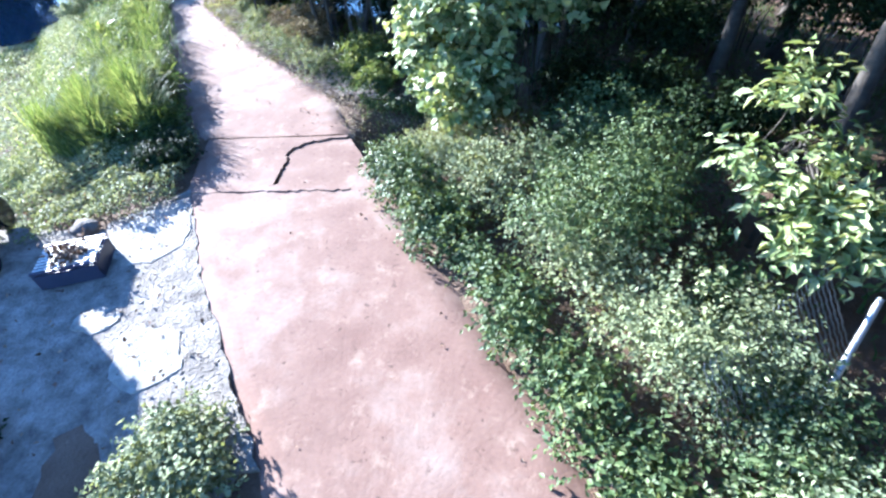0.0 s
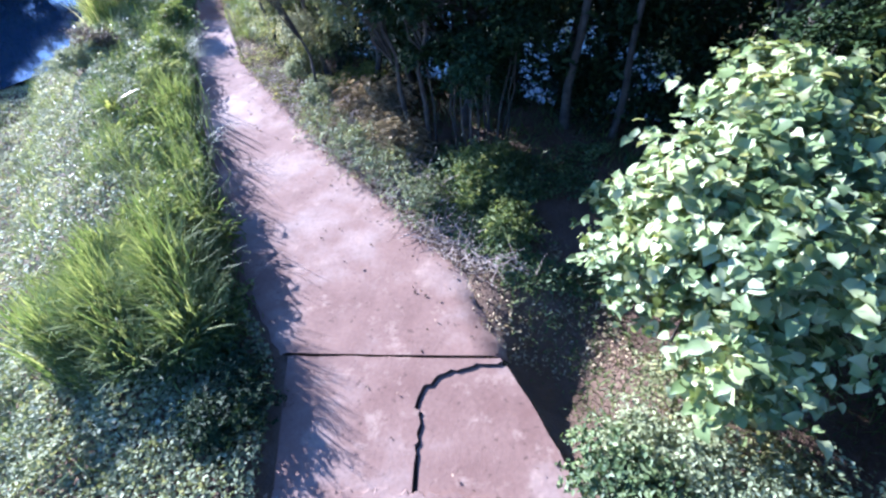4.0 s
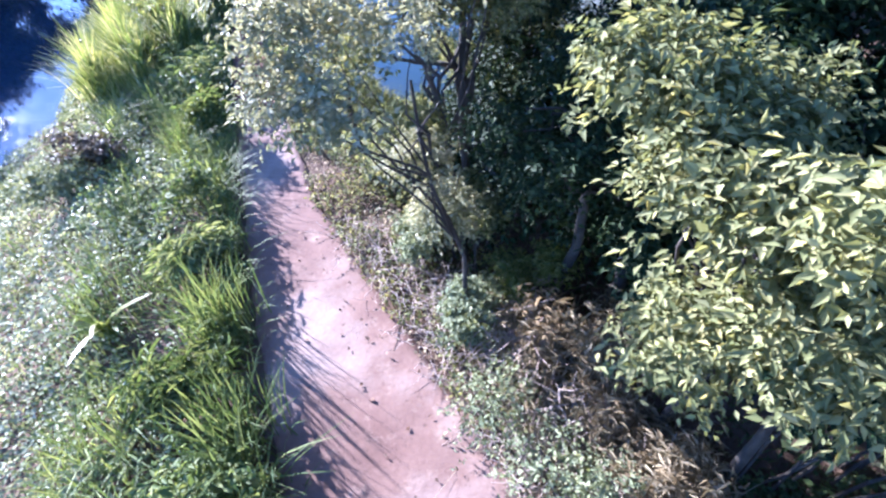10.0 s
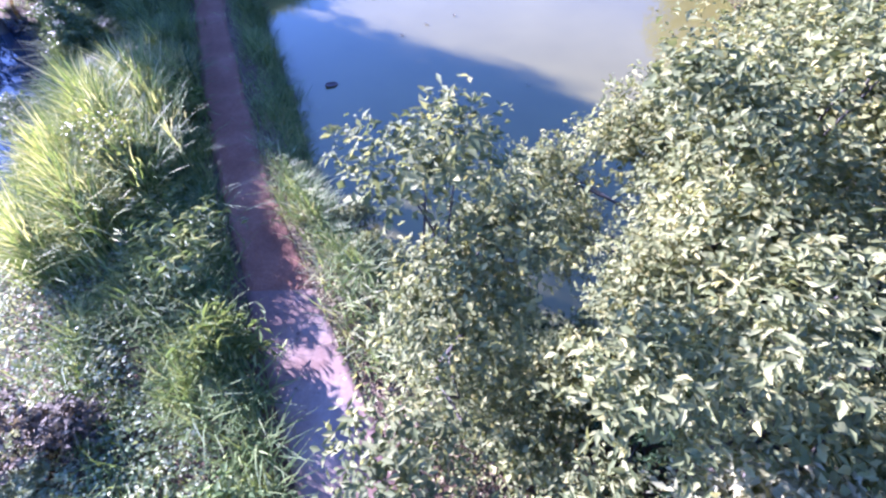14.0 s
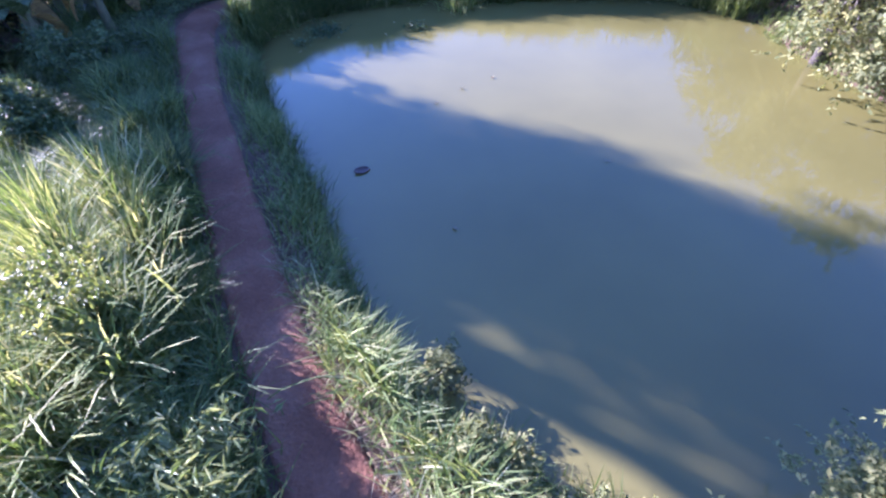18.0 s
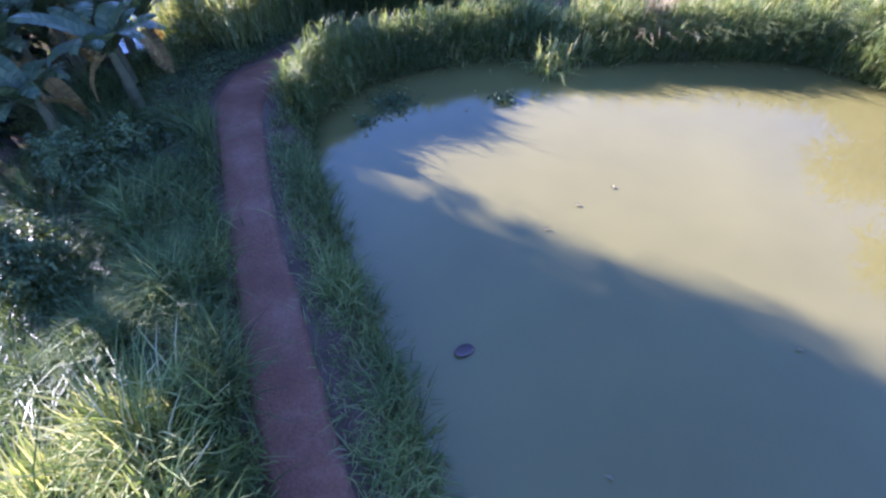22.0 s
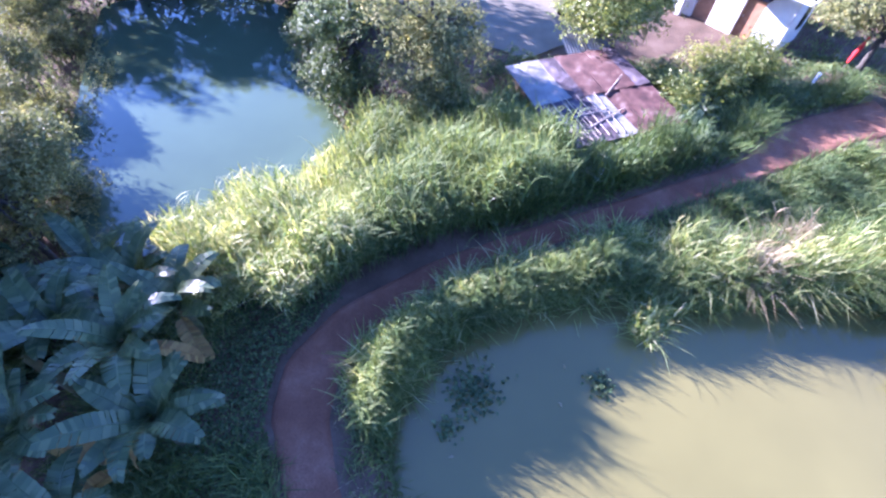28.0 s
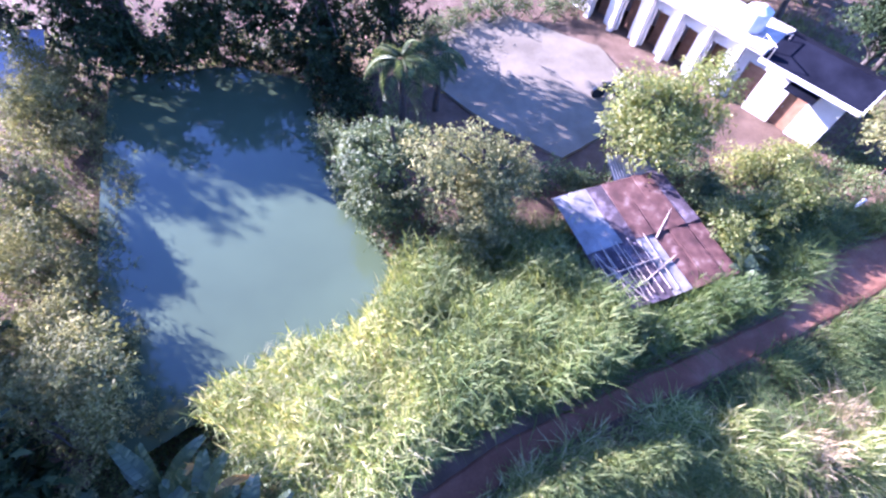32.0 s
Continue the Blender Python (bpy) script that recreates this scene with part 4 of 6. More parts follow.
tagged(ob, "yellow-green plant with long broad leaves among the weeds", "plant")
shrub("pale bush beside the path's edge", puff((-5.6, 15.6, 0.35), 0.6, 6), 5500, 0.055, M_SILV, 0.5)
shrub("pale weedy bush beside the path's edge", puff((-6.4, 17.0, 0.45), 0.6, 6), 5500, 0.055, M_SILV, 0.5)
# Sunlit look of this crown comes partly from its pale leaf colour.
tree("tree overhanging the path, leaves coloured pale as if sunlit", (-5.6, 15.9), 3.4, 0.04, [(-6.9, 15.0, 3.6, 0.34, 0.34, 0.28), (-7.05, 15.4, 3.9, 0.3, 0.3, 0.26), (-6.5, 14.9, 3.55, 0.28, 0.28, 0.25), (-6.7, 15.8, 3.8, 0.36, 0.36, 0.3), (-6.2, 15.5, 3.9, 0.3, 0.3, 0.26), (-6.2, 16.0, 2.3, 0.34, 0.34, 0.34), (-6.0, 16.3, 1.4, 0.38, 0.38, 0.38)], 14000, 0.05, M_PALE, 0.45, lean=(-0.6, -0.1), gap=0.8, inner=30)
# The whole crown wears shade-dark leaves, for the shaded half of the group.
tree("leafy tree coloured dark all over as a shaded side", (-4.4, 16.4), 3.2, 0.09, [(-5.3, 15.9, 2.8, 0.45, 0.45, 0.45), (-4.8, 15.7, 2.6, 0.5, 0.5, 0.5), (-4.2, 16.1, 2.9, 0.6, 0.6, 0.5), (-4.5, 16.8, 2.8, 0.6, 0.6, 0.5), (-5.1, 16.3, 2.2, 0.5, 0.5, 0.5), (-3.8, 15.6, 2.4, 0.5, 0.5, 0.5)], 15000, 0.055, M_SHADELEAF, 0.48, gap=0.2)
# Same brightened leaves: part of the sunlight is painted in.
tree("tree with drooping leaves coloured creamy as if sunlit", (-5.8, 17.1), 3.4, 0.07, [(-6.4, 17.0, 3.75, 0.42, 0.42, 0.3), (-6.5, 16.85, 3.2, 0.42, 0.42, 0.38), (-5.5, 16.8, 4.1, 0.36, 0.36, 0.3)], 13000, 0.052, M_PALE, 0.45, lean=(-0.4, -0.1), gap=0.7, inner=20)
tree("olive-leaved tree with ragged sunlit branches", (-5.6, 17.6), 3.9, 0.08, [(-6.9, 17.2, 2.9, 0.42, 0.42, 0.38), (-6.2, 17.4, 3.3, 0.45, 0.4, 0.4), (-5.5, 17.4, 3.4, 0.5, 0.5, 0.42), (-6.4, 16.6, 2.2, 0.42, 0.42, 0.42), (-6.5, 17.7, 4.45, 0.32, 0.32, 0.28), (-6.3, 17.5, 4.0, 0.36, 0.36, 0.32), (-7.1, 17.6, 4.3, 0.26, 0.26, 0.24), (-5.8, 17.9, 4.5, 0.36, 0.36, 0.32)], 21000, 0.049, M_OLIVE, 0.42, lean=(-0.3, 0.0), gap=0.75, inner=10)
tree("young olive-leaved tree standing close to the dirt path", (-7.6, 18.7), 4.0, 0.06, [(-8.2, 18.6, 4.5, 0.3, 0.3, 0.28), (-7.9, 18.45, 4.8, 0.24, 0.24, 0.22), (-8.1, 17.5, 3.9, 0.25, 0.25, 0.24), (-7.8, 18.3, 3.9, 0.4, 0.4, 0.38), (-7.6, 18.5, 4.3, 0.28, 0.28, 0.26), (-7.8, 18.4, 2.9, 0.48, 0.48, 0.46), (-7.8, 18.7, 1.9, 0.48, 0.48, 0.46), (-7.5, 19.1, 1.1, 0.45, 0.45, 0.45)], 22000, 0.046, M_OLIVE, 0.45, lean=(-0.2, -0.1), gap=0.4)
tree("pale leafy tree at the pond's corner", (-4.9, 19.6), 3.8, 0.065, puff((-5.3, 19.3, 3.9), 1.3, 15, 0.95) + [(-6.5, 19.1, 4.75, 0.36, 0.36, 0.3), (-6.8, 20.4, 2.9, 0.4, 0.4, 0.4), (-6.3, 18.8, 4.6, 0.36, 0.36, 0.32), (-6.3, 18.4, 4.3, 0.4, 0.4, 0.36), (-5.8, 19.0, 4.9, 0.4, 0.4, 0.34), (-6.5, 18.6, 3.5, 0.4, 0.4, 0.4), (-6.2, 20.0, 3.6, 0.5, 0.5, 0.4), (-6.5, 20.3, 2.2, 0.4, 0.4, 0.4), (-6.4, 20.5, 1.4, 0.4, 0.4, 0.4)] + puff((-5.2, 19.6, 1.7), 1.2, 7) + puff((-4.7, 18.9, 2.8), 0.95, 9), 70000, 0.05, M_OLIVE, 0.45, gap=0.45, inner=3)
tree("broad pale leafy tree over the pond", (-3.0, 18.8), 4.2, 0.065, puff((-3.0, 20.4, 3.7), 1.9, 15, 0.9) + puff((-3.2, 19.6, 1.6), 1.5, 7), 52000, 0.06, M_OLIVE, 0.48, gap=0.4, inner=3)
tree("dark leafy tree by the pond", (-2.6, 17.2), 3.4, 0.12, puff((-2.9, 17.2, 3.0), 1.7, 12, 0.9), 12000, 0.10, M_SHADELEAF)
shrub("pale leafy bush beside the path", puff((-7.0, 18.6, 0.8), 1.15, 12), 12000, 0.075, M_OLIVE, 0.45)
shrub("pale leafy bush leaning over the pond's edge", puff((-6.9, 19.9, 0.6), 0.8, 8) + puff((-6.3, 20.1, 0.4), 0.7, 5), 8000, 0.08, M_OLIVE, 0.45)
shrub("sunlit weeds on the pond's bank", puff((-9.0, 21.7, 0.3), 0.45, 6) + puff((-9.5, 22.7, 0.25), 0.35, 5) + puff((-8.6, 21.0, 0.35), 0.5, 6), 6500, 0.07, M_OLIVE, 0.4)
grass_field("grass", "yellowing grass on the sunlit bank", (-11, 19.5, -7.5, 26), 1500, lambda x, y, l, r: (r > 0.15) & (r < 1.7) & (pond_gap(x, y) < 0.1), (0.3, 0.8), (0.014, 0.028), (0.4, 1.1), M_REED, 3, 4)
# Dark gap below the trees, its shade put into the leaf colour.
shrub("shaded undergrowth between the trees and the path", along([(-7.1, 19.7), (-6.2, 19.5), (-5.0, 19.2), (-4.0, 18.6)], 8, 0.6, 0.45, 0.2), 9000, 0.07, M_SHADELEAF, 0.5)
shrub("low weedy bush on the bank", puff((-7.9, 20.6, 0.15), 0.5, 6, 0.5), 3000, 0.07, M_OLIVE, 0.4)
grass_field("grass", "fresh green grass hanging over the pond's near bank", (-10.4, 19.6, -7.0, 23.6), 1100, lambda x, y, l, r: (r > 0.5) & (pond_gap(x, y) > -0.9) & (pond_gap(x, y) < 0.1), (0.4, 0.85), (0.014, 0.028), (0.3, 0.9), M_REED, 3, 4)

# Added filler along the shore, with deep shade in its leaf colour.
shrub("dense shade-dark undergrowth added along the pond's shore", along([(-4.6, 18.0), (-1.4, 17.0), (1.4, 15.9), (3.6, 15.2), (6.6, 14.8)], 14, 1.1, 1.0, 0.3), 22000, 0.10, M_SHADELEAF, 0.5)
tree("spreading dark tree over the pond's shore", (3.4, 14.6), 3.6, 0.14, puff((3.6, 14.2, 3.4), 2.1, 12) + puff((6.0, 13.2, 3.0), 2.0, 8), 16000, 0.12, M_SHADELEAF)
# Added thicket that blacks out the bright pond corner.
shrub("high shade-dark thicket added to hide the pond's corner", along([(-1.0, 16.9), (1.4, 16.1), (3.6, 15.5), (7.2, 15.2)], 16, 1.25, 2.5, 0.4), 17000, 0.13, M_SHADELEAF, 0.5)
shrub("straggling weeds with pale leaves at the path's edge", along([(-2.9, 11.6), (-4.0, 12.9), (-5.2, 14.2)], 7, 0.45, 0.25, 0.25), 7000, 0.05, M_SILV, 0.4)

# left of the way
tuss = resample(LEFT[4:14], 0.62)
for k, (x, y) in enumerate(tuss):
    if y < 9.6 or random.random() < 0.2:
        continue
    x -= random.uniform(0.15, 0.65)
    n, hgt = random.randint(60, 120), random.uniform(0.6, 1.15)
    pp = on_ground(np.array([x, y]) + RNG.normal(0, 0.14, (n, 2)))
    v, f = blades(pp - [x, y, 0], RNG.uniform(hgt * 0.5, hgt, n), RNG.uniform(0.014, 0.03, n), RNG.uniform(0, 6.283, n), RNG.uniform(0.35, 1.1, n), 4)
    ob = new("grass_tussock", mesh_np("grass_tussock", v, f, M_GRASS))
    ob.location = (x, y, 0)
    tagged(ob, "tall tussock of bright green grass at the path's edge", "grass", "tussocks along the path")
for x, y in ((-7.45, 12.6), (-8.15, 13.9), (-6.9, 11.5), (-9.0, 15.4)):
    n = 240
    pp = on_ground(np.array([x, y]) + RNG.normal(0, 0.2, (n, 2)))
    v, f = blades(pp - [x, y, 0], RNG.uniform(0.7, 1.35, n), RNG.uniform(0.012, 0.024, n), RNG.uniform(0, 6.283, n), RNG.uniform(0.15, 0.6, n), 4)
    ob = new("grass_tussock", mesh_np("grass_tussock", v, f, M_GRASS))
    ob.location = (x, y, 0)
    tagged(ob, "dense high tussock of green grass beside the concrete", "grass", "tussocks along the path")
for k, (x, y) in enumerate(((-5.9, 9.5), (-6.5, 10.5), (-7.1, 11.6), (-8.0, 13.0), (-8.5, 14.4), (-9.4, 15.9), (-10.1, 17.6), (-10.9, 19.4), (-11.6, 21.2), (-12.4, 23.2), (-13.1, 25.2))):
    shrub("dense clump of green grass and weeds on the verge", puff((x - 0.45 * ((k * 0.73) % 1.0), y + 0.5 * ((k * 0.37) % 1.0), 0.2 if k < 1 else 0.4), 0.6 if k < 2 else 0.3 + 0.4 * ((k * 0.618) % 1.0), 6, 0.8), 2600 if k < 2 else 1300, 0.17 if k % 3 else 0.08, (M_GRASS, M_GRASS, M_VINE)[k % 3], 0.13 if k % 3 else 0.4, name="grass_clump", group="verge clumps")
shrub("purple-brown leafed weeds beside the grass", puff((-12.9, 18.8, 0.4), 0.65, 8), 3600, 0.065, M_PURP, 0.5)
shrub("silvery weeds round the purple-leafed plant", puff((-13.2, 18.3, 0.3), 0.7, 7), 4500, 0.06, M_SILV, 0.5)
shrub("grey-green leafy bush in tall grass", puff((-13.7, 23.8, 0.7), 0.9, 12) + puff((-13.0, 22.6, 0.45), 0.6, 6), 15000, 0.065, M_YEL, 0.45)
grass_field("reeds", "tall clump of sunlit reeds on the embankment", (-17, 20.5, -12, 28), 4200, lambda x, y, l, r: (np.hypot((x + 14.2) / 1.4, (y - 24.0) / 2.6) < 1) & (l > 0.6), (1.2, 2.2), (0.02, 0.04), (0.2, 0.7), M_REED, 4, 5, wave=0.12)
shrub("weedy bush at the bend of the path", puff((-16.6, 36.6, 0.5), 0.7, 6), 4000, 0.07, M_YEL, 0.5)
for x, y, r in ((-17.2, 29.0, 0.9), (-17.0, 31.2, 1.0), (-18.4, 27.4, 1.0)):
    shrub("dark weedy bush on the shaded embankment", puff((x, y, 0.6), r, 6), 4500, 0.08, M_LEAF, 0.5, group="bushes on the shaded embankment")
for x, y, z, r in ((-21.4, 34.2, 7.6, 2.0), (-22.8, 36.4, 6.4, 1.8), (-24.1, 37.2, 10.6, 2.3), (-24.9, 39.2, 7.6, 2.0), (-26.8, 39.8, 13.4, 2.4), (-28.0, 41.5, 9.4, 2.2), (-29.9, 42.9, 15.6, 2.5), (-31.0, 44.0, 10.8, 2.2), (-32.7, 45.3, 17.6, 2.5), (-34.5, 46.5, 12.0, 2.2)):
    tree("tall dark shade tree beyond the bananas", (x, y), z, 0.22, puff((x, y, z), r, 12) + puff((x, y, z - 2.4), r * 0.85, 8) + puff((x, y, z - 4.4), r * 0.9, 6) + puff((x, y, max(0.5, z - 7.5)), r * 0.9, 6) + puff((x, y, max(0.3, z - 11)), r * 0.9, 6), 6500, 0.29, M_SHADELEAF, group="tall shade trees")
# Added out of view; crown height set so its shadow clears the reed clump.
tree("unseen slim tree added to shade the pond's near corner", (-22.5, 33.0), 8.4, 0.16, puff((-22.5, 33.0, 8.3), 1.5, 10, 0.7), 3600, 0.26, M_SHADELEAF, gap=0.5, group="tall shade trees")
tree("grey-olive tree behind the bananas", (-21.9, 38.6), 2.4, 0.1, puff((-21.4, 38.9, 1.7), 1.5, 14, 1.0) + puff((-20.9, 37.9, 1.2), 0.9, 6, 1.0), 24000, 0.08, M_OLIVE)

# beyond the bend: trees round the second pond and the yard
tree("grey-green tree hanging over the pond", (-14.4, 45.8), 2.6, 0.16, puff((-14.6, 45.8, 1.7), 1.5, 12) + puff((-14.7, 45.2, 0.2), 1.3, 7), 17000, 0.10, M_LEAF)
tree("pale olive tree beside the shed", (-11.9, 44.6), 2.8, 0.15, puff((-11.9, 44.6, 1.7), 2.1, 15) + puff((-12.2, 43.9, 0.2), 1.7, 8), 26000, 0.095, M_OLIVE)
tree("round yellow-green fruit tree in the yard", (-5.3, 47.2), 2.4, 0.14, puff((-5.4, 47.0, 1.8), 2.2, 20, 0.85, 0.7), 30000, 0.1, M_YEL, gap=-0.1)
tree("leafy tree by the house corner", (3.4, 44.8), 2.6, 0.13, puff((3.2, 44.8, 2.0), 1.8, 9), 10000, 0.11, M_OLIVE)
tree("dark leafy tree close behind the house", (4.9, 50.4), 3.4, 0.16, puff((5.0, 50.4, 2.6), 2.0, 11), 9000, 0.13, M_SHADELEAF)
tree("leafy tree behind the house", (7.0, 51.5), 4.0, 0.16, puff((6.6, 51.5, 3.2), 2.8, 11), 11000, 0.13, M_LEAF)
tree("leafy tree behind the house", (4.4, 55.5), 4.0, 0.16, puff((4.4, 55.5, 2.8), 2.8, 11), 11000, 0.13, M_LEAF)
shrub("grey-green bushes overhanging the second pond", along([(-16.4, 48.6), (-15.6, 46.4), (-14.9, 44.6), (-14.0, 43.4)], 9, 0.75, 0.7, 0.25), 12000, 0.085, M_LEAF, 0.45)
shrub("clipped looking yellow-green hedge by the path", along([(-4.4, 43.2), (-0.4, 44.2)], 8, 0.8, 0.75), 13000, 0.10, M_YEL, 0.4)
shrub("green shrub beside the shed", puff((-3.6, 45.2, 0.6), 0.9, 6), 5000, 0.09, M_LEAF)
shrub("green shrubs behind the shed", along([(-9.6, 46.2), (-6.6, 45.6)], 5, 0.7, 0.6), 6000, 0.09, M_LEAF)
carpet("weeds", "patchy green weeds over the bare earth by the house", (-5.0, 41.5, 5, 47.5), 16000, lambda x, y, l, r: (l > 0.6) & (np.sin(x * 1.7 + 1) * np.sin(y * 1.9) > -0.35), 0.1, M_LEAF, 0.35)
shrub("green shrubs beside the house's porch", along([(-1.6, 46.4), (1.6, 46.6)], 5, 0.7, 0.4), 6000, 0.09, M_YEL)
shrub("leafy shrubs below the shed's eave", along([(-8.4, 40.2), (-4.4, 41.3)], 8, 0.42, 0.35), 9000, 0.09, M_LEAF, 0.4)
for x, y, r in ((-23.6, 40.8, 1.6), (-24.6, 43.4, 1.7), (-25.6, 45.6, 1.7), (-27.0, 49.4, 1.7), (-28.2, 52.0, 1.7), (-25.6, 40.0, 1.9)):
    shrub("sunlit grey-green bush on the strip between ponds", puff((x, y, 1.6), r, 13, 0.9) + puff((x + 0.3, y, 0.5), r * 0.8, 6), 15000, 0.085, M_OLIVE, 0.35, group="bushes between the ponds")
for k in range(7):
    x, y = -30 + 2.6 * k, 55.2 + 0.8 * math.sin(k * 2.1)
    tree("dark tree hanging over the far end of the pond", (x, y), 3.4, 0.2, puff((x, y, 2.8), 2.3, 9) + puff((x, y - 1.2, 0.4), 1.9, 8), 5000, 0.24, M_SHADELEAF, group="far trees")
for k in range(6):
    x, y = -4.8 + 2.6 * k, 59.4 + 1.2 * math.sin(k * 2.1)
    tree("dark tree behind house and yard", (x, y), 3.8, 0.2, puff((x, y, 2.8), 2.3, 9) + puff((x, y, 0.8), 1.9, 6), 4500, 0.24, M_LEAF, group="far trees")
shrub("dark bushes along the far end of the pond", along([(-27.0, 53.6), (-23.6, 54.4), (-20.0, 54.6), (-17.0, 53.4), (-16.2, 50.8)], 16, 0.95, 0.7), 14000, 0.15, M_SHADELEAF, 0.5)
shrub("bushes leaning over the pond's western edge", along([(-21.5, 39.3), (-22.6, 41.6), (-23.4, 44.2), (-24.2, 46.6), (-24.9, 49.6), (-25.7, 52.2)], 15, 0.7, 0.5, 0.4), 14000, 0.085, M_OLIVE, 0.4)
for x, y, z in ((6.8, 43.6, 4.4), (9.6, 41.2, 4.8), (8.8, 37.4, 4.4), (9.0, 33.4, 4.2), (9.4, 29.0, 4.4)):
    tree("tall leafy tree beyond the pond", (x, y), z, 0.18, puff((x, y, z - 0.4), 2.4, 13) + puff((x, y, 1.4), 2.2, 9), 9000, 0.17, M_LEAF, group="tall trees beyond the pond")
shrub("low planting along the far side of the yard", along([(-13.0, 54.6), (-10.0, 57.0), (-5.4, 57.4)], 8, 0.7, 0.5), 8000, 0.11, M_LEAF)
for x, y, r in ((1.3, 30.6, 1.9), (1.7, 28.2, 2.0), (2.4, 34.2, 1.8), (5.6, 33.2, 2.4), (6.4, 26.0, 2.2)):
    tree("leafy tree on the far shore of the pond", (x, y), 2.6, 0.14, puff((x, y, 1.7), r, 12, 0.9) + puff((x - 0.4, y - 0.2, 0.3), r * 0.8, 5), 11000, 0.11, M_OLIVE if r < 2.1 else M_LEAF, group="trees on the pond's shore")
for k in range(9):
    x, y = -29.4 + 0.7 * math.sin(k * 2.2), 13 + 2.6 * k
    tree("dark tree on the far bank of the lower pond", (x, y), 2.4, 0.2, puff((x, y, 1.8), 2.1, 12) + puff((x + 0.6, y, 0.0), 2.0, 8), 6000, 0.24, M_SHADELEAF, group="trees beyond the lower pond")

for k in range(9):
    x, y = -32.6 + 0.8 * math.sin(k * 1.7), 16 + 2.9 * k
    tree("dark tree behind the lower pond", (x, y), 3.2, 0.2, puff((x, y, 3.0), 2.5, 12) + puff((x, y, 0.8), 2.3, 8), 6000, 0.25, M_SHADELEAF, group="trees beyond the lower pond")
covered = lambda x, y, l, r: (depth_in(x, y, POND) < 0) & (depth_in(x, y, POND_LEFT) < 0) & (depth_in(x, y, POND_NORTH) < 0) & ~((y > 46) & (x > -14) & (x < 4)) & ~((x > -10) & (x < -3) & (y > 38) & (y < 46))
grass_field("grass", "rough pasture grass round the ponds", (-37, -8, 16, 64), 17000, lambda x, y, l, r: covered(x, y, l, r) & ((l > 6.5) | (r > 3.0)) & ~((x > -10) & (x < -1) & (y < 7)), (0.2, 0.5), (0.035, 0.07), (0.4, 1.1), M_SHADEGRASS, 2, 3)

# reeds and long grass leaning out over the pond
def fountain(label, at, n, height, width, material, spread=0.22):
    xy = np.array(at) + RNG.normal(0, spread, (n, 2))
    p = on_ground(xy)
    p[:, 2] = np.maximum(p[:, 2], POND_Z - 0.05)
    k = n // 2
    arch = blades(p[:k], RNG.uniform(height * 0.5, height * 0.9, k), RNG.uniform(*width, k) * 0.75, RNG.uniform(0, 6.283, k), RNG.uniform(0.5, 1.3, k), 4)
    q = p[k:k + n // 7]
    v, f = joined([arch, cane_mesh(q, RNG.uniform(height * 0.4, height * 0.85, len(q)), 0.4, 9)])
    v = v - np.array([*at, 0])
    ob = new("grass_clump", mesh_np("grass_clump", v, f, material))
    ob.location = (*at, 0)
    return tagged(ob, label, "grass", "arching grass clumps")


shore = lambda x, y, l, r: (pond_gap(x, y) > -0.75) & (pond_gap(x, y) < -0.05) & (y > 33.5) & (r > 0.3)
canes("reeds", "dense waist-high grass along the pond's north bank", (-14.0, 33.4, 2.0, 37.6), 15000, shore, (0.65, 1.15), M_GRASS, 0.38)
# Second-row clumps take the shade-coloured grass, to read as dark gaps.
for x, y, n, hgt, m in ((-7.6, 35.5, 200, 1.0, M_REED), (-7.1, 35.9, 200, 0.9, M_REED), (-8.6, 36.6, 200, 1.1, M_REED), (-9.6, 36.7, 160, 1.0, M_REED), (-4.7, 36.6, 420, 1.7, M_DRY), (-5.4, 36.7, 420, 1.7, M_REED), (-3.7, 36.5, 460, 1.8, M_REED),
                        (-2.6, 36.6, 460, 1.9, M_REED), (-1.4, 36.5, 460, 1.9, M_REED), (-0.2, 36.4, 460, 2.0, M_REED), (1.0, 35.8, 460, 2.0, M_REED), (2.2, 36.6, 360, 2.0, M_REED), (-2.0, 37.4, 360, 1.3, M_SHADEGRASS), (-0.6, 37.4, 360, 1.3, M_SHADEGRASS), (0.8, 37.2, 360, 1.3, M_SHADEGRASS), (-4.2, 37.3, 300, 1.2, M_SHADEGRASS), (-5.6, 37.3, 260, 1.4, M_GRASS), (-6.4, 36.6, 260, 1.3, M_REED), (-10.8, 36.5, 200, 1.0, M_REED), (-11.9, 36.1, 200, 1.0, M_REED), (-12.9, 35.5, 200, 1.0, M_REED), (-13.6, 34.7, 200, 0.9, M_REED),
                        (-3.2, 37.4, 220, 1.3, M_DRY), (-6.2, 37.4, 160, 1.3, M_REED), (-12.9, 34.9, 120, 0.8, M_REED), (-10.2, 36.3, 120, 0.8, M_REED)):
    fountain("arching straw coloured grass clump on the bank" if m is M_DRY else "arching green grass clump over the water", (x, y), n, hgt, (0.02, 0.04), m)
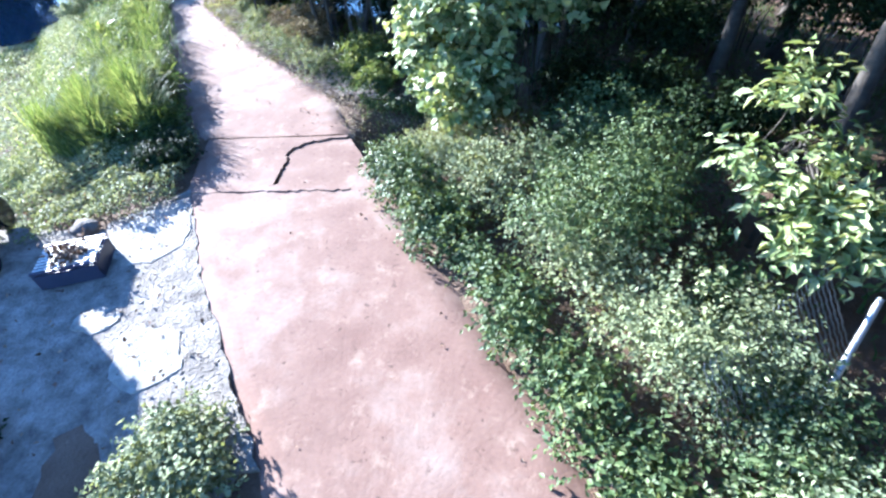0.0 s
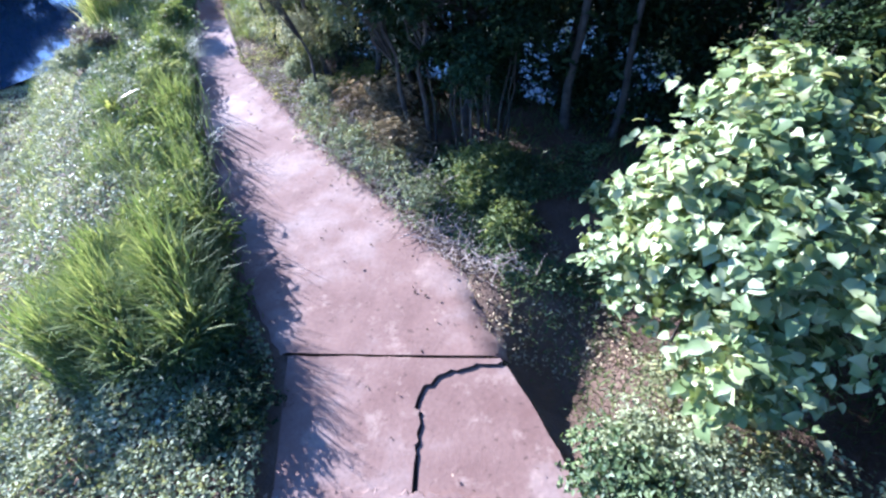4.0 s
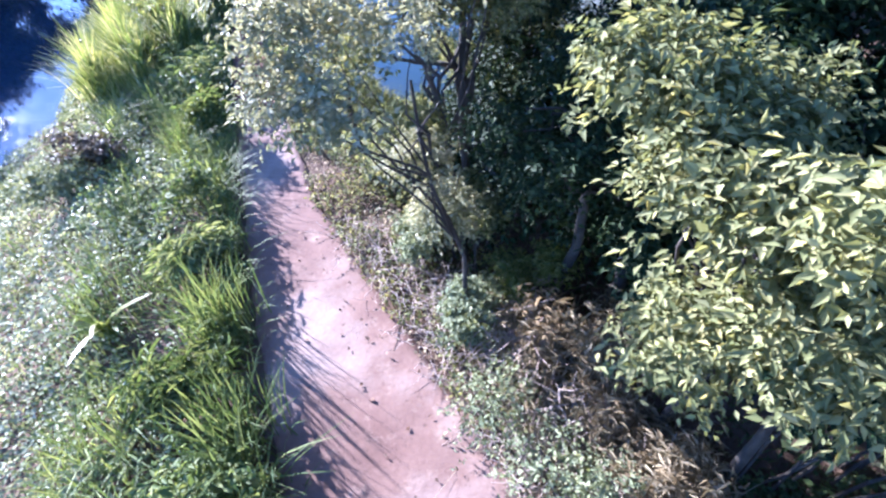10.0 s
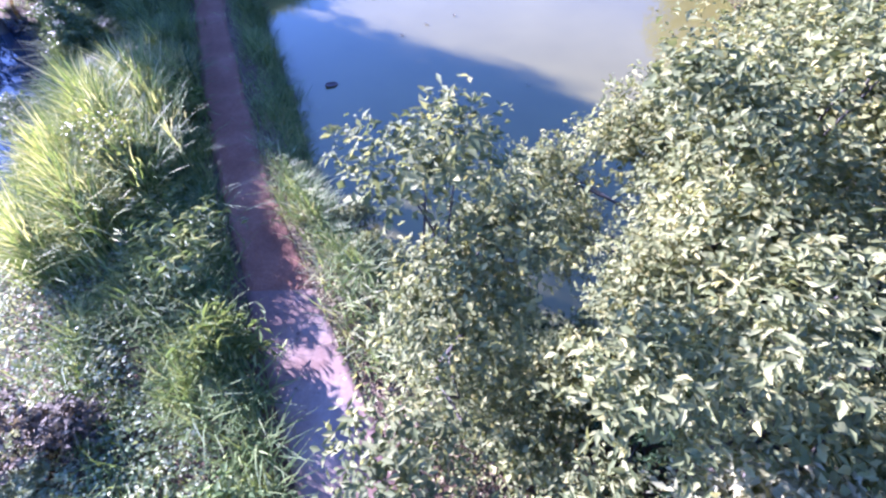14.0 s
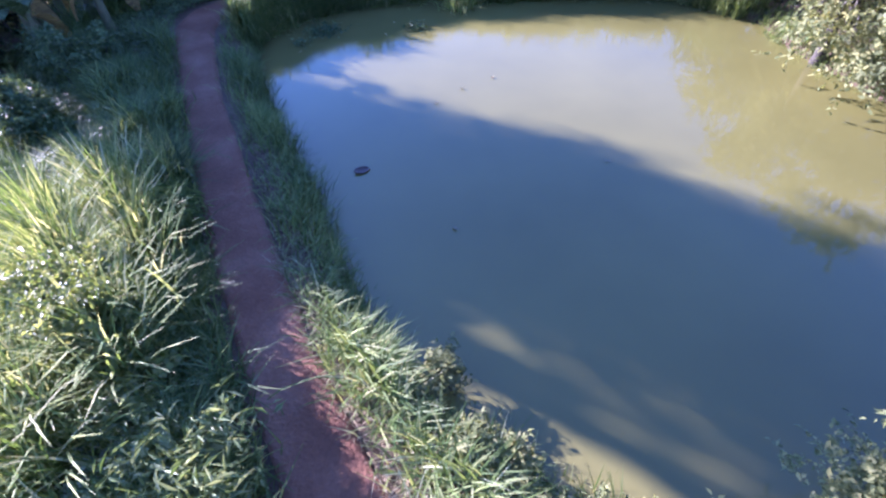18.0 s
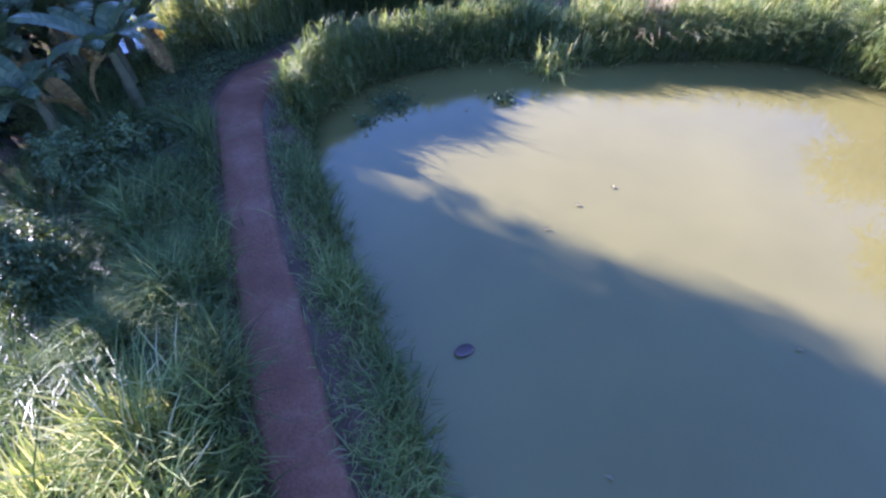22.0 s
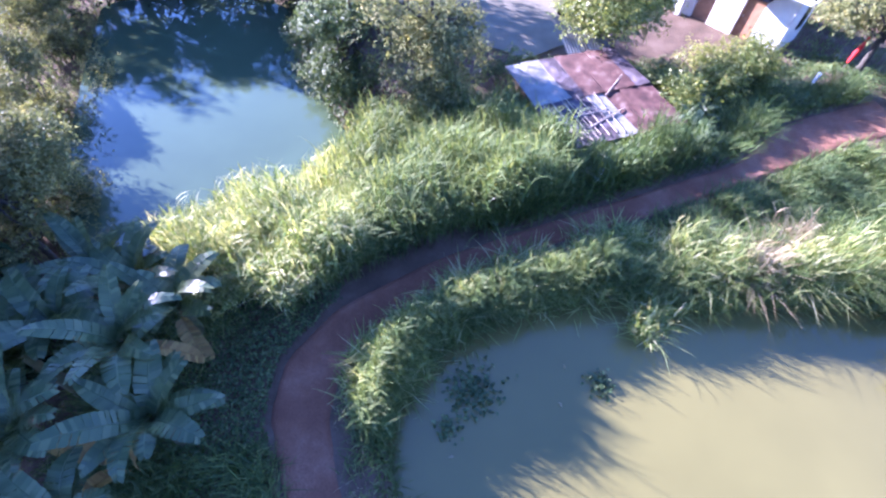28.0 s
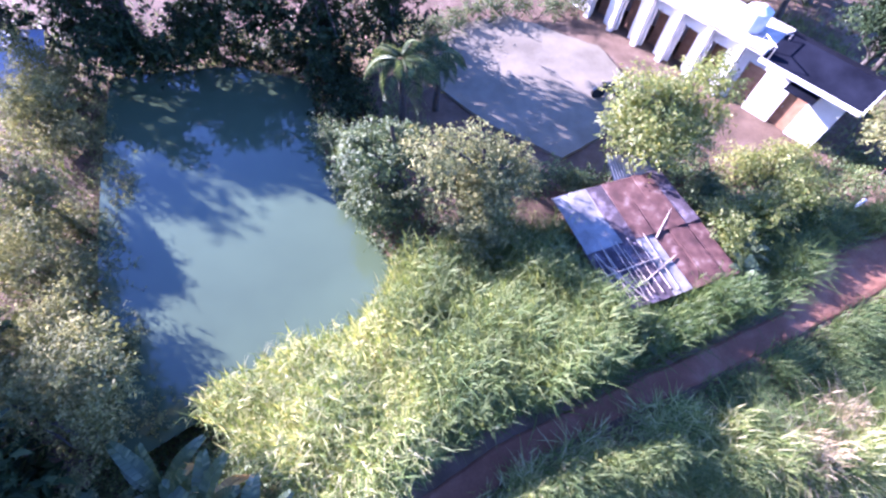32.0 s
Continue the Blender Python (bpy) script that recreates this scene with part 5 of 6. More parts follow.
for x, y, n in ((-11.7, 34.4, 260), (-8.9, 34.3, 90), (-12.3, 33.6, 60)):
    p = np.concatenate([np.array([x, y]) + RNG.normal(0, 0.28 if n > 100 else 0.14, (n, 2)), np.full((n, 1), POND_Z) + RNG.uniform(0.0, 0.12, (n, 1))], 1)
    nr = unit(np.array([0, 0, 1]) + RNG.normal(0, 0.4, (n, 3)))
    d = np.cross(nr, rand_unit(n))
    v, f = leaves(p - [x, y, POND_Z], d, nr, RNG.uniform(0.07, 0.14, n), RNG.uniform(0.05, 0.1, n))
    ob = new("water_plant", mesh_np("water_plant", v, f, M_LEAF))
    ob.location = (x, y, POND_Z)
    tagged(ob, "floating green water weeds on the pond", "water plant", kind="stuff")

# ---- bananas and palms ----
def arch_leaf(length, width, start, end, rag, name, material, segs=20):
    """A long blade with a midrib, its halves folded up and torn into strips. It leaves the origin at the angle start over +x and bends to the angle end."""
    v, f = [], []
    line = [Vector((0, 0, 0))]
    for k in range(segs):
        g = start + (end - start) * ((k + 0.5) / segs) ** 1.4
        line.append(line[-1] + Vector((math.cos(g), 0, math.sin(g))) * (length / segs))
    def mid(u):
        k = min(int(u * segs), segs - 1)
        return line[k].lerp(line[k + 1], u * segs - k)
    for side in (-1, 1):
        u = 0.12
        while u < 0.99:
            du = random.uniform(0.03, 0.08)
            a, b = u, min(u + du, 1.0)
            gap = random.random() < rag
            wa, wb = (width * 0.5 * math.sin(math.pi * min(0.98, max(0.06, x * 0.93 + 0.03))) ** 0.6 for x in (a, b))
            t = (mid(b) - mid(a)).normalized()
            up = Vector((-t.z, 0, t.x))
            fold = (0.30 - 0.42 * a) * random.uniform(0.7, 1.2) * width
            p0, p1 = mid(a), mid(b)
            k = len(v)
            v += [p0, p1, p1 + t * 0.04 * length + Vector((0, side * wb, 0)) + up * fold, p0 + t * 0.04 * length + Vector((0, side * wa, 0)) + up * fold * random.uniform(0.8, 1.2)]
            f.append((k, k + 1, k + 2, k + 3) if side > 0 else (k, k + 3, k + 2, k + 1))
            u = b + (0.008 if gap else 0)
    rib, rf = tube([mid(x / 8) for x in range(9)], [0.028 * (1 - x / 9.5) for x in range(9)], 5)
    k = len(v)
    v = np.concatenate([np.array(v, np.float32), rib])
    f = np.array(f, np.int32)
    tri = np.concatenate([f[:, [0, 1, 2]], f[:, [0, 2, 3]], rf + k])
    return mesh_np(name, v, tri, material)


def banana(at, hgt, count, label, k_size=1.0, group="banana plants"):
    z0 = float(ground_z(*at))
    e = thing("banana_plant", (*at, z0 - 0.05), label, "plant", group)
    part("pseudostem", mesh_np("pseudostem", *tube([(0, 0, 0), (0.02, 0.03, hgt * 0.5), (0.05, 0.0, hgt)], [0.13 * k_size, 0.11 * k_size, 0.06 * k_size], 9), M_STEM, True), e)
    for k in range(count):
        g = 2.4 * k + random.uniform(-.3, .3)
        dry = k >= count - 1
        ln = random.uniform(0.95, 1.55) * k_size
        first, last = (radians(-25), radians(-85)) if dry else (radians(random.uniform(48, 80)), radians(random.uniform(-45, 25)))
        ob = part("leaf", arch_leaf(ln, random.uniform(0.30, 0.44) * k_size, first, last, 0.35, "leaf", M_BANDRY if dry else M_BAN), e, "withered brown leaf" if dry else "")
        ob.location = (0.04 * math.cos(g), 0.04 * math.sin(g), hgt * random.uniform(0.88, 1.0))
        ob.rotation_euler = (random.uniform(-.25, .25), 0, g)
    return e


M_STEM = surface("green_brown_stem", [(0.3, (0.08, 0.09, 0.04)), (0.7, (0.16, 0.14, 0.07))], 6, 40, 0.6, 0.4)
for x, y, h, c in ((-17.9, 34.9, 1.8, 9), (-19.3, 35.4, 2.1, 9), (-17.2, 33.6, 1.5, 8), (-19.2, 33.6, 2.1, 9), (-20.0, 35.0, 2.3, 8), (-18.2, 32.3, 1.5, 7), (-19.6, 31.8, 1.8, 8), (-20.4, 36.4, 1.9, 7), (-18.5, 36.5, 1.5, 7), (-19.4, 37.0, 2.0, 7), (-17.5, 35.9, 1.2, 6)):
    banana((x, y), h, c + 5, "banana plant with broad tattered grey-green leaves")


for x, y in ((-9.3, 40.3), (-9.0, 41.0), (-4.3, 41.6), (-3.7, 42.2), (-8.2, 39.9)):
    banana((x, y), 0.5, 7, "young broad-leaved plant beside the shed", 0.55, "plants beside the shed")


def palm(at, hgt, fronds, size, label, lean=(0, 0)):
    z0 = float(ground_z(*at))
    e = thing("palm", (*at, z0 - 0.05), label, "palm tree", "palms")
    part("trunk", mesh_np("trunk", *tube(wander((0, 0, 0), (lean[0], lean[1], hgt), 6, 0.05), [0.15 - 0.012 * k for k in range(7)], 9), M_BARK, True), e)
    for k in range(fronds):
        n = 22
        u = np.linspace(0.12, 1, n)
        rise, droop = random.uniform(0.2, 1.0), random.uniform(0.7, 1.2)
        mid = np.stack([size * (u - 0.15 * u * u), 0 * u, size * (rise * u - droop * u * u)], 1)
        ch = [tube([Vector(m) for m in mid[::3]], [0.02 * (1 - 0.1 * i) for i in range(len(mid[::3]))], 4)]
        for s in (-1, 1):
            d = np.stack([0.5 + 0 * u, s + 0 * u, -0.35 - 0.3 * u], 1)
            ch.append(leaves(mid, d, np.tile([0, 0, 1.0], (n, 1)), size * 0.34 * np.sin(np.pi * (0.15 + 0.8 * u)), np.full(n, 0.05)))
        ob = part("frond", mesh_np("frond", *joined(ch), M_LEAF), e)
        g = 2.4 * k
        ob.location = (lean[0], lean[1], hgt)
        ob.rotation_euler = (random.uniform(-.2, .2), 0, g)
    return e


palm((-14.0, 49.2), 3.4, 15, 1.5, "palm with feathery green fronds by the yard")
palm((-12.6, 50.6), 2.6, 12, 1.3, "low palm with feathery fronds by the yard")
palm((-30.6, 49.8), 4.4, 14, 1.7, "palm with spreading fronds on the pond's bank")

# ---- concrete way ----
def slab(name, outline, top, thick, material, label, parent=None, inset=0.012):
    """A cast slab with a softened rim."""
    bm = bmesh.new()
    c = Vector((sum(p[0] for p in outline) / len(outline), sum(p[1] for p in outline) / len(outline)))
    lower = [bm.verts.new((x, y, top - thick)) for x, y in outline]
    rim = [bm.verts.new((x, y, top - inset)) for x, y in outline]
    upper = [bm.verts.new((*(Vector((x, y)) + (c - Vector((x, y))).normalized() * inset), top)) for x, y in outline]
    n = len(outline)
    for a, b in ((lower, rim), (rim, upper)):
        for i in range(n):
            bm.faces.new((a[i], a[(i + 1) % n], b[(i + 1) % n], b[i]))
    bm.faces.new(upper)
    bmesh.ops.recalc_face_normals(bm, faces=bm.faces)
    me = bpy.data.meshes.new(name)
    bm.to_mesh(me)
    bm.free()
    me.materials.append(material)
    ob = new(name, me)
    if parent:
        ob.parent = parent
    return tagged(ob, label) if label else ob


def jag(points, step=0.12, amp=0.02):
    """A line of the plan broken into small uneven steps."""
    out = []
    for (ax, ay), (bx, by) in zip(points[:-1], points[1:]):
        k = max(1, int(math.hypot(bx - ax, by - ay) / step))
        for i in range(k):
            u = i / k
            j = amp if i else 0
            out.append((ax + (bx - ax) * u + random.uniform(-j, j), ay + (by - ay) * u + random.uniform(-j, j)))
    return out + [points[-1]]


way = tagged(new("concrete_way"), "cracked pinkish concrete way stained with red earth", "road", kind="structure")
CRACK = jag([(-1.72, 8.93), (-2.1, 8.86), (-2.5, 8.74), (-2.72, 8.58), (-2.80, 8.35), (-2.74, 8.1), (-2.76, 7.72)], 0.06, 0.032)
LOW = jag([(-4.3, 7.21), (-3.4, 7.215), (-2.78, 7.22)], 0.12, 0.015)
for i, j, n in ((0, 3, 60), (4, 10, 140)):
    e1, e2 = both_edges(i, j, n)
    ob = new("slab", mesh_np("slab", *strip(e1, e2, 15, 0.05, 0.012, 0.06), M_CONC, True))
    ob.parent = way
slab("slab", LOW + [(-2.78, 7.6)] + [(x - 0.006, y) for x, y in CRACK[::-1]] + [(-1.74, 8.97)] + jag([(-2.6, 8.96), (-3.6, 8.97), (-4.62, 8.96)], 0.12, 0.012) + [(-4.45, 8.0)], 0.045, 0.25, M_CONC, "", way)
slab("slab", jag([(-2.72, 7.22), (-1.9, 7.22), (-0.9, 7.21), (-1.12, 7.8), (-1.4, 8.4), (-1.66, 8.87)], 0.2, 0.012) + [(x + 0.012, y - 0.014) for x, y in CRACK[1:]], 0.015, 0.25, M_CONC, "broken corner slab sunk below the others", way)
fill = jag([(-4.3, 7.13), (-3.2, 7.12), (-2.0, 7.13), (-1.35, 7.15)], 0.07, 0.035) + jag([(-1.4, 7.24), (-2.2, 7.29), (-3.0, 7.31), (-4.32, 7.29)], 0.07, 0.045)
slab("mortar_patch", fill, 0.057, 0.08, M_CONC, "crumbling earth-filled joint", way)
apron = tagged(new("pavement"), "pale broken concrete apron with rough cobbles beside the way", "pavement", kind="structure")
BASE = [(-4.25, 7.25), (-5.25, 6.35), (-4.75, 5.3), (-4.45, 4.3), (-3.7, 3.3), (-2.6, 2.2), (-1.45, 2.5), (-3.1, 5.05)]
slab("slab", jag(BASE + BASE[:1], 0.15, 0.04)[:-1], 0.06, 0.3, M_APRON, "rough crumbling concrete", apron)
PIECES = [[(-5.07, 5.94), (-4.84, 6.49), (-4.22, 6.95), (-3.75, 6.2), (-3.72, 5.79), (-4.04, 5.4), (-4.54, 5.35)], [(-3.79, 4.05), (-3.55, 4.22), (-3.02, 4.19), (-2.76, 3.63), (-3.2, 3.3), (-3.6, 3.5)],
          [(-4.26 + 0.32 * math.cos(g * 0.449), 4.36 + 0.22 * math.sin(g * 0.449) + 0.04 * math.sin(2.1 * g)) for g in range(14)]]
for poly in PIECES:
    slab("slab", jag(poly + poly[:1], 0.12, 0.035)[:-1], random.uniform(0.068, 0.074), 0.05, M_PALE_CONC, "bleached smooth concrete patch", apron)
rub = []
for k in range(1600):
    x, y = random.uniform(-5.4, -1.6), random.uniform(2.4, 7.2)
    if not bool(inside(np.array([x]), np.array([y]), BASE)[0]):
        continue
    bm = bmesh.new()
    r = random.uniform(0.006, 0.022) * (2.0 if random.random() < 0.06 else 1)
    bmesh.ops.create_icosphere(bm, subdivisions=1, radius=r)
    g = random.uniform(0, 6)
    v = np.array([(w.co.x * random.uniform(0.7, 1.3), w.co.y * random.uniform(0.6, 1.1), w.co.z * 0.4) for w in bm.verts], np.float32)
    v = v @ np.array([[math.cos(g), math.sin(g), 0], [-math.sin(g), math.cos(g), 0], [0, 0, 1]], np.float32) + np.array([x, y, 0.06], np.float32)
    rub.append((v, np.array([[w.index for w in f.verts] for f in bm.faces], np.int32)))
    bm.free()
ob = new("rubble", mesh_np("rubble", *joined(rub), M_APRON))
ob.parent = apron
tagged(ob, "small rubble set in the concrete", kind="stuff")

# twigs on the concrete, dry sticks at the edges
def stick(a, b, r, parent=None, name="stick", material=None, n=4):
    return tube(wander(a, b, n, 0.03), [r * (1 - 0.15 * k) for k in range(n + 1)], 5)


sticks = []
for k in range(1100):
    y = random.uniform(10.3, 17.5)
    heap = 0.5 + 0.5 * math.sin(y * 2.1)
    x = np.interp(y, [p[1] for p in RIGHT], [p[0] for p in RIGHT]) + random.uniform(-0.15, 1.5) * (0.5 + 0.5 * heap)
    g, ln = random.uniform(0, 6.28), random.uniform(0.12, 0.55)
    z = float(ground_z(x, y)) + random.uniform(0.03, 0.12 + 0.3 * heap)
    sticks.append(stick((x, y, z), (x + ln * math.cos(g), y + ln * math.sin(g), z + random.uniform(-0.08, 0.2)), random.uniform(0.003, 0.008)))
tagged(new("dry_sticks", mesh_np("dry_sticks", *joined(sticks), M_TWIG)), "dry grey-brown sticks and prunings heaped beside the path", "branches", kind="stuff")

# ---- crate, cart, basin, fence at the start ----
M_NAVY = plain("dark_blue_paint", (0.03, 0.035, 0.07), 0.5)
M_WHITE = plain("white_paint", (0.75, 0.75, 0.73), 0.5)
M_GLASS = plain("dark_glass", (0.02, 0.025, 0.03), 0.08)
M_RED = plain("red_plastic", (0.55, 0.03, 0.03), 0.4)
M_GALV = plain("galvanised_steel", (0.45, 0.46, 0.46), 0.45, 0.8)


def box(bm, c, s, rot=None):
    m = Matrix.Translation(c) @ (rot or Matrix()) @ Matrix.Diagonal((*s, 1))
    return bmesh.ops.create_cube(bm, size=1, matrix=m)["verts"]


def box_mesh(s, bevel=0.01):
    bm = bmesh.new()
    box(bm, (0, 0, 0), s)
    bmesh.ops.bevel(bm, geom=list(bm.edges), offset=bevel, segments=2, affect="EDGES")
    return bm


slab("slab", jag([(-9.5, 1.5), (-2.4, 0.8), (-1.6, 2.6), (-3.3, 3.6), (-4.6, 5.3), (-5.0, 6.2), (-6.6, 6.3), (-9.5, 6.4), (-9.5, 1.5)], 0.5, 0.05)[:-1], 0.03, 0.5, M_APRON, "lower concrete floor below the apron", apron)
crate = thing("slatted_crate", (-5.08, 5.32, 0.05), "dark blue slatted crate with dead leaves caught on top", "crate")
crate.rotation_euler = (0, 0, radians(17))
CW, CD, CH = 0.84, 0.64, 0.3
for s in (-1, 1):
    part("side_panel", box_mesh((CW, 0.03, CH - 0.04), 0.006), crate, "", M_NAVY).location = (0, s * (CD / 2 - 0.02), CH / 2 - 0.02)
    part("side_panel", box_mesh((0.03, CD - 0.08, CH - 0.04), 0.006), crate, "", M_NAVY).location = (s * (CW / 2 - 0.02), 0, CH / 2 - 0.02)
    part("top_rail", box_mesh((CW, 0.05, 0.04), 0.008), crate, "", M_NAVY).location = (0, s * (CD / 2 - 0.025), CH)
part("floor", box_mesh((CW - 0.08, CD - 0.08, 0.02), 0.004), crate, "dark inside", M_NAVY).location = (0, 0, CH - 0.12)
for k in range(8):
    part("slat", box_mesh((CW - 0.04, 0.03, 0.018), 0.005), crate, "pale worn slat", M_WHITE).location = (0, -0.23 + 0.065 * k, CH + 0.004)
part("leaf_clump", leaf_mass([(0.02, -0.02, CH + 0.03, 0.2, 0.2, 0.05)], 240, 0.08, M_DEAD, "leaf_clump", 0.5, False, 0.1, 0), crate, "clump of dead leaves")
kerb = thing("rubble_block", (-5.5, 6.15, 0.12), "rounded grey stone block beside the crate", "stone")
bm = bmesh.new()
bmesh.ops.create_icosphere(bm, subdivisions=2, radius=0.2)
for w in bm.verts:
    w.co *= random.uniform(0.9, 1.1)
    w.co.z *= 0.7
part("block", bm, kerb, "", M_APRON)

cart = thing("parked_cart", (-7.2, 5.55, 0.03), "dark parked cart with white-framed side window", "vehicle")
cart.rotation_euler = (0, 0, radians(28))
part("body", box_mesh((1.2, 1.9, 0.9), 0.06), cart, "", M_NAVY).location = (0, 0, 0.75)
part("cab", box_mesh((1.1, 1.2, 0.6), 0.08), cart, "", M_NAVY).location = (0, -0.1, 1.45)
part("roof", box_mesh((1.15, 1.3, 0.06), 0.02), cart, "", M_NAVY).location = (0, -0.1, 1.78)
for s in (-1, 1):
    w = part("window", box_mesh((0.03, 0.8, 0.38), 0.01), cart, "dark glass in a white frame", M_GLASS)
    w.location = (s * 0.555, -0.1, 1.45)
    for dy, dz, sy, sz in ((0, 0.2, 0.84, 0.025), (0, -0.2, 0.84, 0.025), (0.41, 0, 0.025, 0.4), (-0.41, 0, 0.025, 0.4)):
        part("window_frame", box_mesh((0.05, sy, sz), 0.008), w, "", M_WHITE).location = (0, dy, dz)
    for dy in (-0.6, 0.6):
        bm = bmesh.new()
        bmesh.ops.create_cone(bm, cap_ends=True, segments=20, radius1=0.3, radius2=0.3, depth=0.16, matrix=Matrix.Rotation(radians(90), 4, "Y"))
        bmesh.ops.bevel(bm, geom=[e for e in bm.edges if len(e.link_faces) == 2 and e.calc_face_angle(0) > 1], offset=0.03, segments=2, affect="EDGES")
        part("wheel", bm, cart, "", M_GLASS).location = (s * 0.58, dy, 0.30)
basin = thing("plastic_basin", (-5.0, 2.35, 0.0), "small red plastic basin on the ground", "basin")
bm = bmesh.new()
bmesh.ops.create_cone(bm, cap_ends=False, segments=24, radius1=0.16, radius2=0.24, depth=0.2)
bmesh.ops.create_circle(bm, cap_ends=True, segments=24, radius=0.16, matrix=Matrix.Translation((0, 0, -0.1)))
bmesh.ops.solidify(bm, geom=bm.faces[:], thickness=0.008)
part("bowl", bm, basin, "", M_RED).location = (0, 0, 0.22)

fence = thing("chain_link_fence", (4.1, 3.2, 0.0), "leaning rusty chain-link fence in the undergrowth", "fence")
wires = []
for k in range(26):
    for s in (-1, 1):
        a = Vector((k * 0.085 - 1.1, 0, 0.05))
        pts = [a + Vector((s * 0.042 * (i % 2), 0.012 * s, 0.085 * i)) for i in range(14)]
        wires.append(tube(pts, [0.004] * 14, 4))
mesh_ob = part("wire_mesh", mesh_np("wire_mesh", *joined(wires), M_GALV), fence)
mesh_ob.rotation_euler = (radians(-38), 0, radians(35))
part("post", mesh_np("post", *tube([(-0.2, -0.35, -0.1), (0.2, 0.15, 0.5), (0.55, 0.6, 1.05)], [0.035, 0.035, 0.035], 10), M_GALV, True), fence, "bent pale pipe post")
part("post", mesh_np("post", *tube([(0.3, -0.9, -0.1), (0.55, -0.5, 0.35), (0.75, -0.2, 0.7)], [0.03, 0.03, 0.03], 10), M_GALV, True), fence, "leaning pale pipe post")

# a floating husk, litter
M_HUSK = plain("wet_dark_husk", (0.09, 0.05, 0.04), 0.4)
husk = thing("floating_husk", (-10.5, 27.5, POND_Z), "dark floating husk on the pond", "debris")
bm = bmesh.new()
bmesh.ops.create_uvsphere(bm, u_segments=14, v_segments=8, radius=0.17, matrix=Matrix.Diagonal((1, 0.6, 0.25, 1)))
bmesh.ops.delete(bm, geom=[w for w in bm.verts if w.co.z > 0.03], context="VERTS")
bmesh.ops.solidify(bm, geom=bm.faces[:], thickness=0.02)
part("shell", bm, husk, "", M_HUSK).location = (0, 0, 0.03)
husk.rotation_euler = (0.1, 0.1, 0.4)
for x, y in ((-7.2, 31.0), (-8.0, 30.5), (-8.7, 29.9), (-9.6, 34.7), (-9.9, 34.0), (-12.2, 33.1), (-5.6, 27.2), (-8.8, 25.6)):
    bit = thing("floating_leaf", (x, y, POND_Z + 0.004), "small pale leaf floating on the pond", "leaf", "floating leaves")
    lv, lf = leaves(np.zeros((1, 3)), np.array([[math.cos(x * 9), math.sin(x * 9), 0]]), np.array([[0.1, 0.05, 1.0]]), np.array([0.13]), np.array([0.06]))
    part("blade", mesh_np("blade", lv + [0, 0, 0.02], lf, M_DRY), bit)
marker = thing("marker_post", (1.1, 43.9, -0.1), "short white painted post beside the path", "post")
part("post", box_mesh((0.09, 0.09, 0.7), 0.012), marker, "", M_WHITE).location = (0, 0, 0.33)
part("cap", box_mesh((0.11, 0.11, 0.03), 0.01), marker, "", M_WHITE).location = (0, 0, 0.69)
bag = thing("litter", (-7.6, 40.0, 0.02), "scrap of pale plastic litter beside the path", "litter")
part("scrap", leaf_mass([(0, 0, 0.08, 0.1, 0.1, 0.06)], 14, 0.16, M_WHITE, "scrap", 0.7, False, 0.2, 0), bag)

# ---- shed ----
M_RUST = surface("rusty_corrugated_iron", [(0.3, (0.026, 0.011, 0.009)), (0.45, (0.058, 0.024, 0.02)), (0.58, (0.092, 0.045, 0.036)), (0.72, (0.20, 0.15, 0.135))], 2.6, 14, 0.7, 0.3, 0.01, 0.15)
M_ZINC = surface("weathered_zinc", [(0.25, (0.10, 0.094, 0.088)), (0.5, (0.19, 0.185, 0.175)), (0.75, (0.33, 0.325, 0.31))], 1.5, 14, 0.6, 0.25, 0.01, 0.25)
M_DULL = surface("purple_grey_iron", [(0.3, (0.022, 0.016, 0.02)), (0.5, (0.055, 0.04, 0.048)), (0.68, (0.15, 0.125, 0.145))], 3.0, 14, 0.65, 0.3, 0.01, 0.2)
M_BOARD = surface("weathered_boards", [(0.3, (0.12, 0.08, 0.055)), (0.7, (0.24, 0.17, 0.12))], 2.5, 30, 0.9, 0.6)


def sheet(width, length, waves, bend=0.0):
    nx, ny = waves * 8 + 1, 7
    u, w = np.meshgrid(np.linspace(-0.5, 0.5, nx), np.linspace(0, 1, ny))
    z = 0.009 * np.cos(u * waves * 2 * np.pi) + bend * np.sin(np.pi * w) + 0.01 * np.sin(u * 5 + w * 3)
    v = np.stack([u * width, w * length, z], -1).reshape(-1, 3)
    i = np.arange(nx * ny).reshape(ny, nx)
    q = np.stack([i[:-1, :-1], i[:-1, 1:], i[1:, 1:], i[1:, :-1]], -1).reshape(-1, 4)
    return v, q


shed = thing("shed", (-8.45, 40.55, -0.7), "low shed with patched rusty corrugated iron roof", "shed")
shed.rotation_euler = (0, 0, radians(15))
SW, SD = 3.9, 3.9
for c, s, nm in (((SW / 2, 0.25, 0.6), (SW - 0.3, 0.05, 1.2), "wall"), ((SW / 2, SD - 0.2, 0.65), (SW - 0.3, 0.05, 1.3), "wall"), ((0.2, SD / 2, 0.7), (0.05, SD - 0.5, 1.3), "wall"), ((SW - 0.2, SD / 2, 0.7), (0.05, SD - 0.5, 1.3), "wall")):
    part(nm, box_mesh(s), shed, "", M_BOARD).location = c
